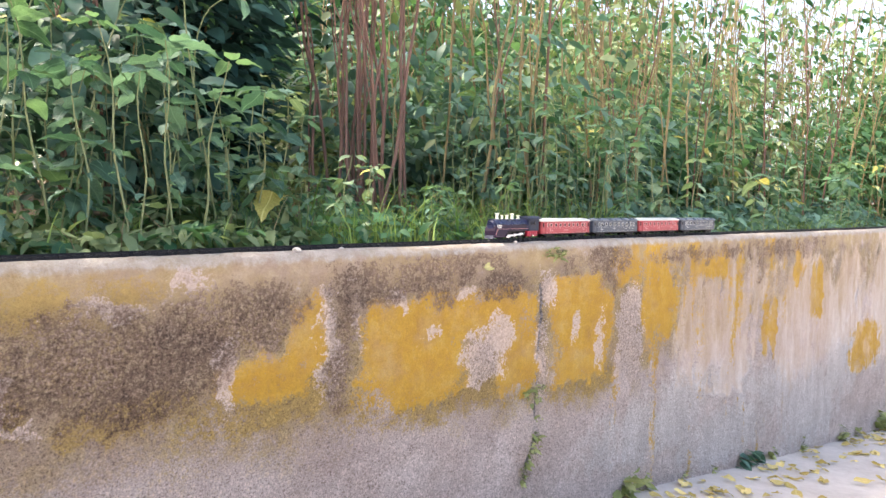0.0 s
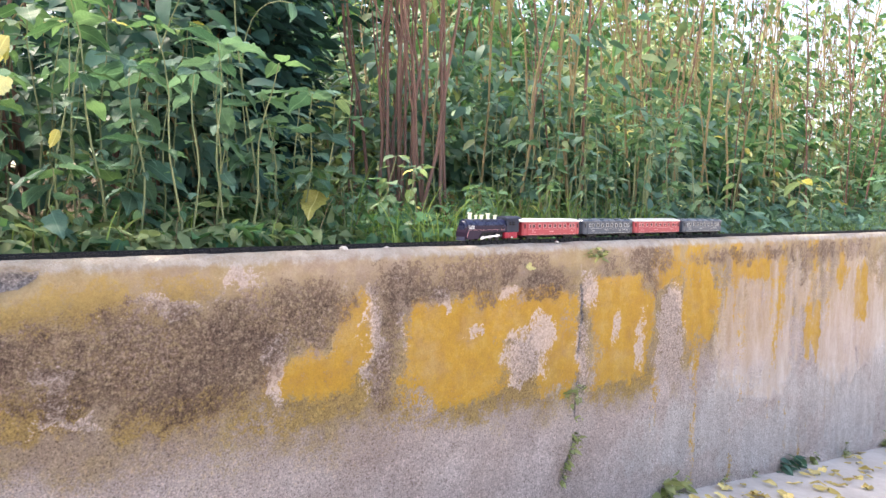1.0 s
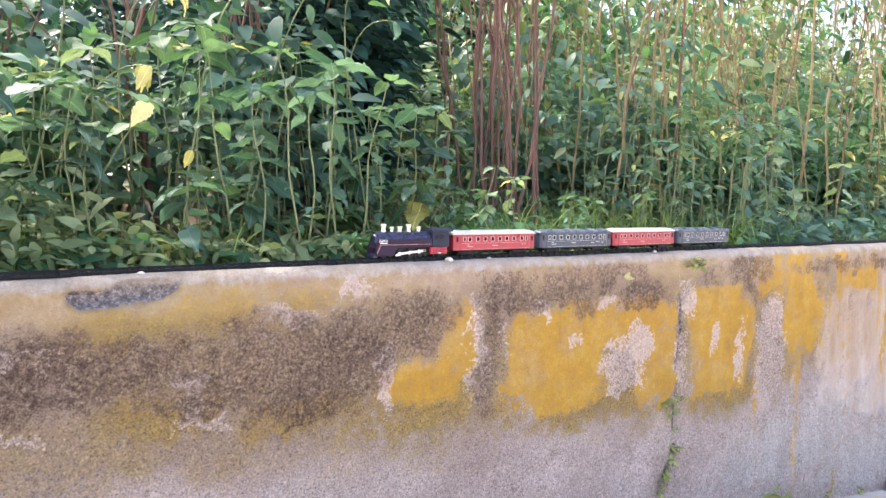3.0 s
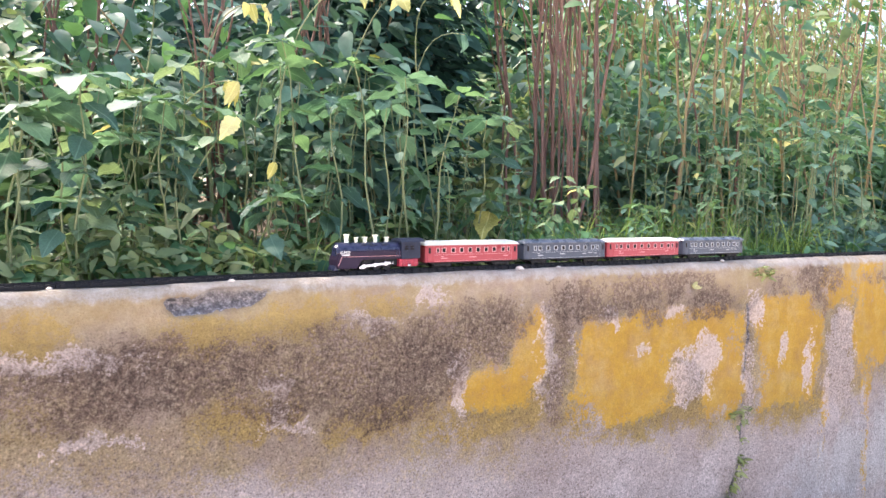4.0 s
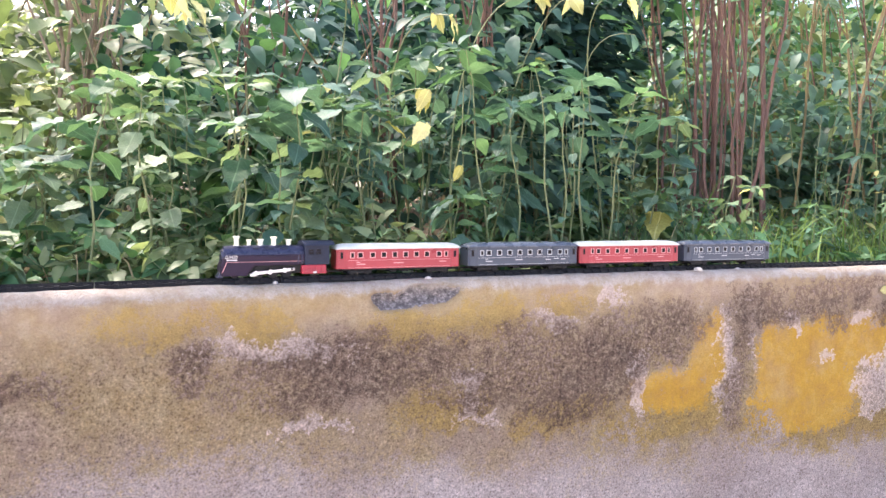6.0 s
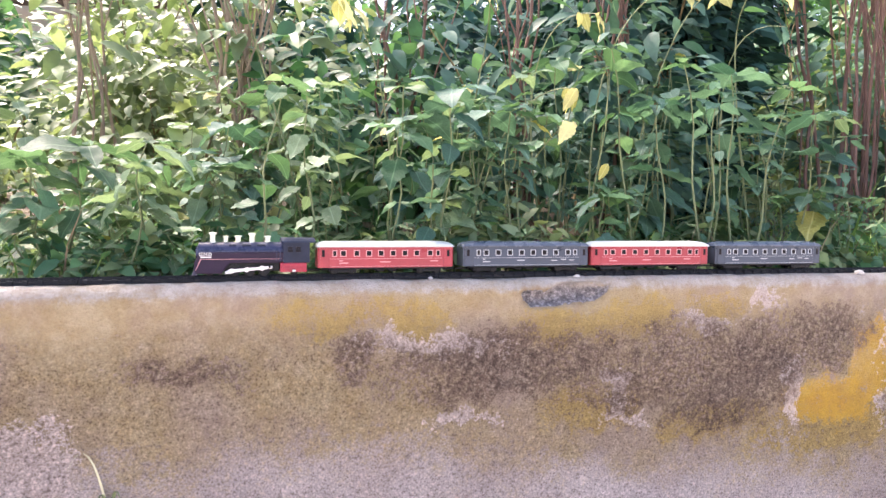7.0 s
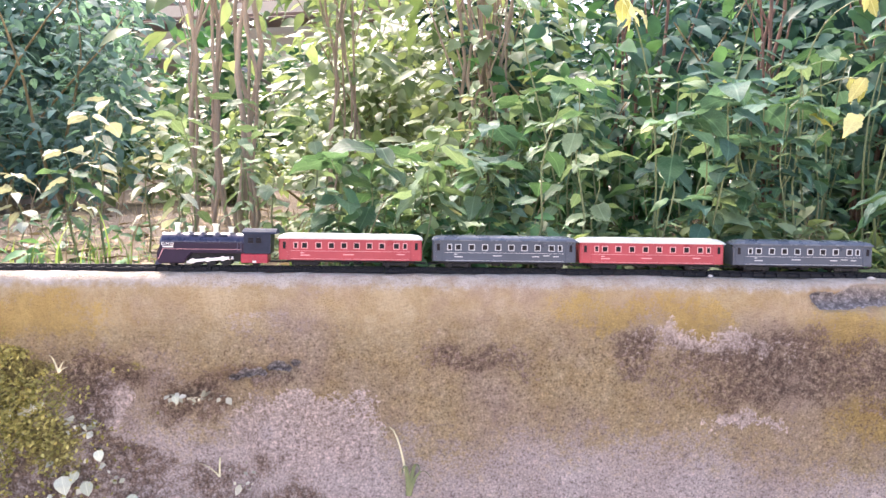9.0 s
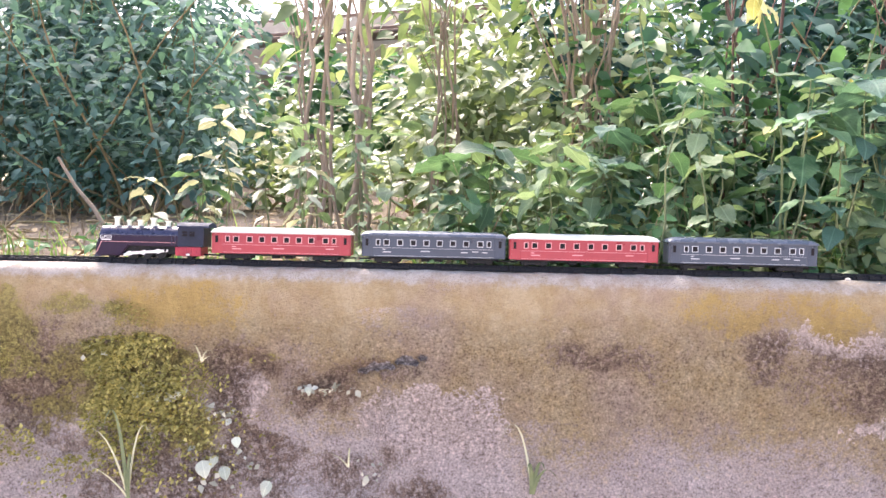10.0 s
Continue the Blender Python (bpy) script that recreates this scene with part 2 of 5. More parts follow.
def build_wall():
    xs = np.concatenate([np.linspace(-6, -1.9, 42)[:-1], np.arange(-1.9, 2.6, 0.0065), np.arange(2.6, 4.2, 0.012), np.linspace(4.22, 9, 40)])
    r = 0.020
    zs = np.concatenate([[-1.2, -0.6], np.arange(-0.42, TOP - r, 0.0075)])
    prof = [(0.0, z) for z in zs] + [(r - r * math.cos(a), TOP - r + r * math.sin(a)) for a in np.linspace(0, math.pi / 2, 7)]
    prof += [(0.04, TOP + 0.0), (0.09, TOP - 0.001), (0.16, TOP - 0.002), (0.22, TOP - 0.004), (0.235, TOP - 0.02), (0.235, -1.2)]
    off, hz = np.array([p[0] for p in prof]), np.array([p[1] for p in prof])
    n, k = len(xs), len(prof)
    X, Z = np.repeat(xs, k), np.tile(hz, n)
    back = np.tile(off, n)
    # lumpy render, hollows where it has come away
    lump = 0.012 * fbm(X * 5, Z * 5 + 40, 3) + 0.008 * fbm(X * 34, Z * 34 + 20, 9, 3)
    chip = np.clip(ellipses(X, Z, [(-0.262, 0.720, 0.026, 0.011), (-0.205, 0.725, 0.052, 0.015), (-0.168, 0.727, 0.024, 0.015)]) + 1.5 * fbm(X * 30, Z * 42, 15), 0, 0.4)
    lost = np.clip(ellipses(X, Z, [(-1.33, 0.55, 0.22, 0.10), (-1.15, 0.52, 0.10, 0.10), (-1.45, 0.42, 0.30, 0.16)]) + 1.6 * fbm(X * 12, Z * 14, 25), 0, 0.5)
    crack_x = 0.955 + 0.10 * np.clip(Z - 0.45, 0, 0.3) - 0.35 * np.clip(0.30 - Z, 0, 1) + 0.03 * fbm(Z * 14, Z * 0, 17) + 0.012 * fbm(Z * 60, Z * 0, 18)
    crack = np.exp(-((X - crack_x) / 0.005) ** 2) * (Z < 0.66) * np.clip(0.6 + 2.5 * fbm(Z * 30, Z * 0, 19), 0, 1)
    crack_z = 0.612 + 0.22 * np.clip(X + 1.05, -0.05, 0.07) + 0.05 * fbm(X * 30, X * 0, 20)
    crack2 = np.exp(-((Z - crack_z) / 0.005) ** 2) * np.clip((X + 1.11) / 0.03, 0, 1) * np.clip((-0.98 - X) / 0.02, 0, 1)
    front = (back < r * 0.9)
    depth = lump * front + 0.050 * chip * front + 0.030 * lost * front + 0.012 * crack * front + 0.014 * crack2 * front
    top_bump = np.where(back > r * 0.6, 0.006 * fbm(X * 9, back * 9 + 7, 33) + 0.003 * fbm(X * 50, back * 50, 37, 3), 0) * (back < 0.2)
    Y = face_y(X) + back + depth
    verts = np.stack([X, Y, Z + np.minimum(top_bump, 0.001)], 1)
    i, j = np.meshgrid(np.arange(n - 1), np.arange(k - 1), indexing="ij")
    a = (i * k + j).ravel()
    faces = np.stack([a, a + k, a + k + 1, a + 1], 1)
    me = mesh_from("wall", verts, faces, smooth=True)
    # where the coats of paint, dirt, bare render and moss lie
    WX = X + 0.030 * fbm(X * 9, Z * 9 + 3, 41) + 0.030 * fbm(X * 26, Z * 24 + 3, 42) + 0.034 * fbm(X * 64, Z * 50, 43, 4)
    WZ = Z + 0.026 * fbm(X * 9, Z * 7 + 8, 45) + 0.030 * fbm(X * 30, Z * 18 + 8, 46) + 0.040 * fbm(X * 64, Z * 46, 47, 4)
    streak = fbm(X * 30, Z * 2.5, 57, 4)
    streak2 = fbm(X * 17 + 5, Z * 3.5, 67, 5, 0.65)
    blot = fbm(X * 26, Z * 26, 58, 5, 0.7)
    wide_blot = fbm(X * 6, Z * 8 + 11, 61, 5, 0.6)
    right = np.clip((X - 1.22) / 0.10, 0, 1)
    yellow = ellipses(WX, WZ, [(0.343, 0.612, 0.040, 0.066), (0.257, 0.542, 0.078, 0.038), (0.521, 0.574, 0.068, 0.072), (0.665, 0.599, 0.143, 0.058), (0.833, 0.600, 0.110, 0.046), (0.600, 0.500, 0.150, 0.060),
                               (0.890, 0.490, 0.070, 0.080), (1.120, 0.560, 0.125, 0.115), (1.090, 0.450, 0.120, 0.050), (1.481, 0.565, 0.075, 0.105), (2.164, 0.440, 0.050, 0.095), (2.577, 0.520, 0.060, 0.100), (3.184, 0.235, 0.200, 0.108),
                               (1.300, 0.670, 0.060, 0.036), (2.390, 0.640, 0.045, 0.080), (1.75, 0.665, 0.10, 0.040)])
    yellow = yellow + 0.15 + 2.0 * blot + 1.4 * wide_blot + right * 2.6 * streak
    yellow = np.maximum(yellow, np.where((X > 1.24) & (X < 2.3), -0.55 + 5.0 * fbm(X * 20, Z * 2.6, 69, 5, 0.6) + 3.0 * np.clip(Z - 0.55, -0.3, 0.12), -3))
    mustard = ellipses(WX, WZ, [(-0.440, 0.684, 0.050, 0.018), (-0.540, 0.700, 0.090, 0.022), (-0.210, 0.680, 0.070, 0.024), (-0.087, 0.692, 0.060, 0.022), (-1.338, 0.692, 0.066, 0.024), (0.04, 0.700, 0.060, 0.020), (0.25, 0.505, 0.12, 0.045), (0.70, 0.455, 0.26, 0.055), (-0.17, 0.552, 0.07, 0.030), (0.06, 0.520, 0.10, 0.025), (1.12, 0.405, 0.13, 0.045)]) + 0.1 + 1.8 * blot + 1.2 * wide_blot
    low = np.interp(X, [-1.6, -0.9, -0.6, -0.3, 0.1, 0.4, 0.8, 1.1, 1.3, 1.8, 2.6, 3.6], [0.52, 0.50, 0.50, 0.475, 0.445, 0.415, 0.365, 0.345, 0.37, 0.40, 0.46, 0.46])
    ochre = np.clip((Z - low) / 0.060, -2.2, 1.6) + 2.6 * wide_blot + 1.4 * blot - right * (0.35 - 3.4 * streak2) - 1.0 * np.exp(-((X + 1.06) / 0.16) ** 2) * (Z < 0.70)
    dark = ellipses(WX, WZ, [(0.020, 0.612, 0.130, 0.064), (-0.226, 0.626, 0.105, 0.043), (-0.309, 0.670, 0.044, 0.020), (0.167, 0.640, 0.072, 0.056), (0.258, 0.670, 0.070, 0.044), (0.258, 0.640, 0.034, 0.056), (0.600, 0.697, 0.190, 0.034),
                             (0.490, 0.672, 0.040, 0.035), (0.660, 0.650, 0.032, 0.030), (0.839, 0.664, 0.084, 0.034), (1.190, 0.700, 0.120, 0.030), (1.235, 0.670, 0.040, 0.040), (0.425, 0.632, 0.022, 0.062), (0.402, 0.510, 0.022, 0.056),
                             (0.066, 0.590, 0.130, 0.060), (-0.524, 0.637, 0.036, 0.040), (2.300, 0.696, 0.285, 0.030), (1.800, 0.700, 0.300, 0.018), (0.080, 0.532, 0.060, 0.030), (-0.314, 0.640, 0.060, 0.032), (-0.40, 0.600, 0.09, 0.030), (-0.10, 0.570, 0.10, 0.020), (2.10, 0.66, 0.035, 0.07)])
    dark = np.maximum(dark, ellipses(WX, WZ, [(-1.209, 0.622, 0.052, 0.018), (-1.045, 0.616, 0.050, 0.009), (-1.146, 0.585, 0.050, 0.027), (-1.273, 0.580, 0.026, 0.050), (-1.324, 0.448, 0.120, 0.032), (-1.223, 0.494, 0.044, 0.034), (-0.429, 0.636, 0.044, 0.020),
                                              (-1.106, 0.465, 0.075, 0.028), (-0.759, 0.632, 0.061, 0.014), (-1.534, 0.583, 0.046, 0.071), (-1.402, 0.490, 0.085, 0.040), (-1.02, 0.443, 0.05, 0.018)]))
    dark = dark + 0.15 + 2.4 * blot - 14 * np.clip(Z - 0.690, 0, 1) * (X < 0.36) + 0.9 * streak + 0.8 * wide_blot
    pale = ellipses(WX, WZ, [(0.384, 0.590, 0.017, 0.092), (0.780, 0.505, 0.055, 0.050), (0.830, 0.540, 0.030, 0.050), (0.963, 0.475, 0.020, 0.085), (0.141, 0.703, 0.034, 0.022), (0.540, 0.654, 0.022, 0.017), (-0.470, 0.660, 0.056, 0.016), (-0.365, 0.662, 0.048, 0.016),
                             (-0.359, 0.548, 0.054, 0.008), (-0.129, 0.576, 0.017, 0.041), (-0.104, 0.535, 0.032, 0.009), (0.050, 0.676, 0.060, 0.010), (0.190, 0.592, 0.022, 0.030), (-1.248, 0.572, 0.023, 0.028), (-0.981, 0.532, 0.086, 0.055), (0.985, 0.640, 0.034, 0.036),
                             (1.330, 0.490, 0.060, 0.120), (0.626, 0.581, 0.020, 0.018), (0.190, 0.540, 0.016, 0.050), (0.445, 0.620, 0.010, 0.055), (1.20, 0.50, 0.014, 0.06), (1.10, 0.545, 0.012, 0.03), (0.73, 0.65, 0.03, 0.014)]) + 0.10 + 2.0 * blot + 1.2 * streak2
    white = ellipses(WX, WZ, [(1.66, 0.500, 0.11, 0.16), (1.85, 0.470, 0.22, 0.22), (2.06, 0.560, 0.16, 0.12), (2.41, 0.460, 0.22, 0.24), (2.93, 0.520, 0.22, 0.16), (3.5, 0.45, 0.3, 0.3), (2.7, 0.42, 0.4, 0.16)]) * 0.5 - 0.1 + 2.2 * streak2 + 1.0 * streak + 1.8 * wide_blot + 2.0 * blot
    slate = ellipses(WX, WZ, [(2.887, 0.300, 0.216, 0.263), (2.552, 0.078, 0.30, 0.16), (2.062, 0.645, 0.060, 0.076), (3.367, 0.345, 0.109, 0.24), (1.75, 0.300, 0.30, 0.07), (2.3, 0.20, 0.3, 0.10), (1.45, 0.22, 0.30, 0.08), (1.9, 0.12, 0.30, 0.10)]) * 0.6 + 1.6 * streak2 + 0.8 * blot
    moss = ellipses(WX, WZ, [(-1.488, 0.690, 0.066, 0.016), (-1.449, 0.608, 0.080, 0.038), (-1.365, 0.621, 0.032, 0.028), (-1.503, 0.552, 0.061, 0.035), (-1.388, 0.548, 0.046, 0.030), (-1.321, 0.523, 0.036, 0.040), (-1.564, 0.650, 0.04, 0.060), (-1.75, 0.58, 0.15, 0.15), (-1.20, 0.640, 0.02, 0.008)]) + 2.6 * blot - 0.1
    for name, field in (("yellow", yellow), ("mustard", mustard), ("ochre", ochre), ("dark", dark), ("pale", pale), ("white", white), ("slate", slate), ("moss", moss), ("bare", chip * 7 - 0.8 + 2.2 * crack + 2.0 * crack2)):
        at = me.attributes.new(name, "FLOAT", "POINT")
        at.data.foreach_set("value", np.clip(0.5 + 0.32 * field, 0, 1).astype(np.float32))
    mat = material("painted_render", (0.5, 0.4, 0.3), 0.9)
    q = Nodes(mat)
    co = q.coords()
    fine, mid, streaks = q.noise(170, 6, 0.75, co), q.noise(34, 8, 0.74, co), q.noise(16, 6, 0.65, co, (1.3, 1, 0.26))
    grit = q.noise(330, 3, 0.6, co)
    cloud = q.noise(7.5, 5, 0.62, co)
    jag = q.math("ADD", q.math("MULTIPLY", mid, 0.5), q.math("MULTIPLY", fine, 0.5))

    def mask(name, reach, lo=0.46, hi=0.56, by=jag):
        v = q.math("ADD", q.attr(name), q.math("MULTIPLY", q.math("SUBTRACT", by, 0.5), reach))
        return q.ramp(v, (lo, 0.0), (hi, 1.0))
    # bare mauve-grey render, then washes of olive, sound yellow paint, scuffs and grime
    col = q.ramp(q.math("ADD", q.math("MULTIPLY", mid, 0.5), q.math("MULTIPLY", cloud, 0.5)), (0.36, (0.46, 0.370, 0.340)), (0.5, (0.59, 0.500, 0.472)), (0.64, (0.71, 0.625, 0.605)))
    col = q.mix(q.math("MULTIPLY", mask("slate", 1.4, 0.38, 0.64), 0.8), col, q.ramp(streaks, (0.35, (0.56, 0.525, 0.51)), (0.65, (0.72, 0.69, 0.68))))
    col = q.mix(q.math("MULTIPLY", mask("ochre", 2.6, 0.32, 0.72), q.ramp(cloud, (0.36, 0.55), (0.58, 0.90))), col, q.ramp(q.math("ADD", q.math("MULTIPLY", mid, 0.5), q.math("MULTIPLY", cloud, 0.5)), (0.36, (0.265, 0.165, 0.075)), (0.5, (0.370, 0.260, 0.110)), (0.64, (0.460, 0.360, 0.200))))
    col = q.mix(q.math("MULTIPLY", mask("mustard", 2.6, 0.36, 0.64), 0.78), col, q.ramp(mid, (0.34, (0.330, 0.215, 0.060)), (0.66, (0.470, 0.320, 0.085))))
    col = q.mix(q.math("MULTIPLY", mask("white", 2.2, 0.42, 0.60), 0.72), col, q.ramp(streaks, (0.34, (0.44, 0.315, 0.215)), (0.52, (0.53, 0.425, 0.350)), (0.68, (0.62, 0.545, 0.495))))
    col = q.mix(q.math("MULTIPLY", mask("yellow", 2.2, 0.42, 0.56), q.ramp(q.noise(11, 5, 0.6, co), (0.34, 0.62), (0.52, 0.98))), col, q.ramp(q.math("ADD", q.math("MULTIPLY", mid, 0.65), q.math("MULTIPLY", streaks, 0.35)), (0.34, (0.40, 0.215, 0.040)), (0.52, (0.51, 0.295, 0.032)), (0.70, (0.55, 0.37, 0.10))))
    col = q.mix(q.math("MULTIPLY", mask("pale", 2.4, 0.46, 0.54), 0.85), col, q.ramp(fine, (0.34, (0.42, 0.325, 0.29)), (0.62, (0.66, 0.555, 0.515))))
    col = q.mix(q.math("MULTIPLY", mask("dark", 3.0, 0.42, 0.58), q.ramp(q.noise(120, 6, 0.8, co), (0.42, 0.25), (0.50, 0.88), (0.60, 0.96))), col, q.ramp(q.math("ADD", q.math("MULTIPLY", fine, 0.55), q.math("MULTIPLY", cloud, 0.45)), (0.40, (0.090, 0.052, 0.034)), (0.50, (0.175, 0.112, 0.078)), (0.60, (0.330, 0.240, 0.195))))
    col = q.mix(mask("bare", 0.7, 0.46, 0.54), col, q.ramp(fine, (0.36, (0.10, 0.090, 0.092)), (0.52, (0.26, 0.235, 0.24)), (0.64, (0.48, 0.44, 0.44))))
    col = q.mix(q.math("MULTIPLY", mask("moss", 1.6, 0.44, 0.60), 0.85), col, q.ramp(fine, (0.34, (0.115, 0.090, 0.020)), (0.64, (0.36, 0.30, 0.080))))
    geo = q.add("ShaderNodeSeparateXYZ")
    q.link(co, geo.inputs[0])
    crest = q.ramp(q.math("ADD", geo.outputs["Z"], q.math("MULTIPLY", q.math("SUBTRACT", mid, 0.5), 0.035)), (TOP - 0.020, 0.0), (TOP - 0.012, 1.0))
    col = q.mix(q.math("MULTIPLY", crest, q.ramp(mid, (0.3, 0.45), (0.6, 0.9))), col, q.ramp(mid, (0.3, (0.34, 0.30, 0.27)), (0.7, (0.54, 0.50, 0.46))))
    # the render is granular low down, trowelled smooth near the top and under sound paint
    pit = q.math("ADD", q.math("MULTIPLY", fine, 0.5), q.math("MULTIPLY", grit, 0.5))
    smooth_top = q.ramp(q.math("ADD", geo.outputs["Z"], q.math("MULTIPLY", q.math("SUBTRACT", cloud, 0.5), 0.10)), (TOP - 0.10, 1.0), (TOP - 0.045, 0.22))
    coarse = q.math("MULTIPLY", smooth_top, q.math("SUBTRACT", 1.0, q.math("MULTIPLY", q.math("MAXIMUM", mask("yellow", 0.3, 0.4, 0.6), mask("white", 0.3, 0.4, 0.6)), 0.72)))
    # speckled grain, with its relief shading painted in: pits darker, high points lighter
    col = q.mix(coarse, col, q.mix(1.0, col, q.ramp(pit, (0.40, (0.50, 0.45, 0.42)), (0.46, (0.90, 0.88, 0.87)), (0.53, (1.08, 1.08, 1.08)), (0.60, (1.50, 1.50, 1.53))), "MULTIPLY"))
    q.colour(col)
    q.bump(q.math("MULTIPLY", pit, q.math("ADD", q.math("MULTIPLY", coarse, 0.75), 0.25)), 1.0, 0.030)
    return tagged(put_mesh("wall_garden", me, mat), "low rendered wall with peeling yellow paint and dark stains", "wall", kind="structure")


def sheet(name, xs, ys, height, mat, label):
    X, Y = np.meshgrid(xs, ys, indexing="ij")
    Z = height(X, Y)
    n, k = X.shape
    i, j = np.meshgrid(np.arange(n - 1), np.arange(k - 1), indexing="ij")
    a = (i * k + j).ravel()
    me = mesh_from(name, np.stack([X.ravel(), Y.ravel(), Z.ravel()], 1), np.stack([a, a + k, a + k + 1, a + 1], 1), smooth=True)
    return tagged(put_mesh(name, me, mat), label, name, kind="structure")


def soil_z(x, y):
    """The bank behind the wall, level with its top at first and then rising."""
    b = y - face_y(x)
    return TOP - 0.05 + 0.05 * np.clip((b - 0.2) / 0.3, 0, 1) + 0.09 * np.clip(b - 0.5, 0, 3) + 0.02 * np.clip(b - 3.5, 0, 60) + 0.05 * fbm(x * 2.2, y * 2.2, 5) + 0.015 * fbm(x * 11, y * 11, 6)


build_wall()
wide = np.concatenate([[-1500, -400, -120, -40, -15], np.linspace(-8, 10, 181), [15, 40, 120, 400, 1500]])
sheet("road", wide, np.concatenate([[-1500, -400, -100, -30, -10, -5], np.linspace(-3, 1.1, 83)]),
      lambda x, y: road_z(x) + 0.008 * fbm(x * 3, y * 3, 2) + 0.004 * fbm(x * 17, y * 17, 4), ROAD, "pale worn concrete road falling away beside the wall")
ground_ys = np.concatenate([np.linspace(0.0, 4, 81), np.linspace(4.3, 20, 30), [40, 120, 400, 1500]])


def bank():
    X, B = np.meshgrid(wide, np.concatenate([[0.15], ground_ys[ground_ys > 0.2]]), indexing="ij")
    Y = face_y(np.clip(X, -20, 20)) + B
    Z = soil_z(np.clip(X, -20, 20), Y)
    n, k = X.shape
    i, j = np.meshgrid(np.arange(n - 1), np.arange(k - 1), indexing="ij")
    a = (i * k + j).ravel()
    me = mesh_from("ground", np.stack([X.ravel(), Y.ravel(), Z.ravel()], 1), np.stack([a, a + k, a + k + 1, a + 1], 1), smooth=True)
    return tagged(put_mesh("ground", me, SOIL), "brown soil bank with litter behind the wall", "ground", kind="structure")


bank()


# ---- the toy railway's track ----
RAIL_TOP = 0.0078


def build_track():
    """Curved pieces of black plastic track laid end to end, each with a bed, two rails and sleepers."""
    piece = 0.236
    first = -2.30
    for k in range(26):
        s0 = first + k * piece
        root = tagged(new("track_piece"), "black plastic toy railway track piece on the wall's top", "track", "track pieces along the wall")
        m = on_track(s0 + piece / 2)
        root.matrix_basis = m
        inv = m.inverted()
        ss = np.linspace(s0 + 0.0006, s0 + piece - 0.0006, 9)

        def strip(lo, hi, z0, z1):
            bm = bmesh.new()
            rings = []
            for s in ss:
                p = inv @ on_track(float(s))
                rings.append([bm.verts.new(p @ Vector((0, y, z))) for y, z in ((lo, z0), (hi, z0), (hi, z1), (lo, z1))])
            for a, b in zip(rings, rings[1:]):
                for i in range(4):
                    bm.faces.new((a[i], b[i], b[(i + 1) % 4], a[(i + 1) % 4]))
            bm.faces.new(rings[0])
            bm.faces.new(rings[-1][::-1])
            bmesh.ops.recalc_face_normals(bm, faces=bm.faces)
            return bm
        part("roadbed", strip(-0.0150, 0.0150, 0.0, 0.0046), TRACK_BLACK, root)
        part("rail", strip(-0.0094, -0.0076, 0.0046, RAIL_TOP), TRACK_BLACK, root)
        part("rail", strip(0.0076, 0.0094, 0.0046, RAIL_TOP), TRACK_BLACK, root)
        part("rail_foot", strip(-0.0112, -0.0058, 0.0046, 0.0062), TRACK_BLACK, root)
        part("rail_foot", strip(0.0058, 0.0112, 0.0046, 0.0062), TRACK_BLACK, root)
        for i in range(14):
            s = s0 + piece * (i + 0.5) / 14
            put_mesh("sleeper", SLEEPER, TRACK_BLACK, root, m=inv @ on_track(s))


_bm = bmesh.new()
box(_bm, -0.0032, 0.0032, -0.0170, 0.0170, 0.0, 0.0060, 0.0006, 1)
SLEEPER = bpy.data.meshes.new("sleeper")
_bm.to_mesh(SLEEPER)
_bm.free()
build_track()


# ---- the train: every vehicle's x runs along the track, its front at low x, z from the rails' top ----
def bar(x0, x1, z0, z1, y, deep=0.0006):
    """A thin raised bar on a side: y < 0 is the side towards the road."""
    bm = bmesh.new()
    box(bm, x0, x1, min(y, y + math.copysign(deep, y)), max(y, y + math.copysign(deep, y)), z0, z1)
    return bm


def letters(text, size, parent, mat, m):
    cu = bpy.data.curves.new("lettering", "FONT")
    cu.body, cu.size, cu.extrude, cu.align_x = text, size, 0.0002, "LEFT"
    tmp = new("lettering", cu)
    bpy.context.view_layer.update()
    me = bpy.data.meshes.new_from_object(tmp.evaluated_get(bpy.context.evaluated_depsgraph_get()))
    bpy.data.objects.remove(tmp)
    return put_mesh("lettering", me, mat, parent, "white painted initials", m)


def wheel_mesh(r, w):
    bm = bmesh.new()
    turn = Matrix.Rotation(radians(90), 4, "X")
    bmesh.ops.create_cone(bm, cap_ends=True, segments=20, radius1=r, radius2=r, depth=w, matrix=turn)
    bmesh.ops.create_cone(bm, cap_ends=True, segments=20, radius1=r * 0.62, radius2=r * 0.5, depth=w * 1.3, matrix=turn)
    me = bpy.data.meshes.new("wheel")
    bm.to_mesh(me)
    bm.free()
    return me


WHEEL_SMALL, WHEEL_BIG = wheel_mesh(0.0052, 0.003), wheel_mesh(0.0078, 0.003)


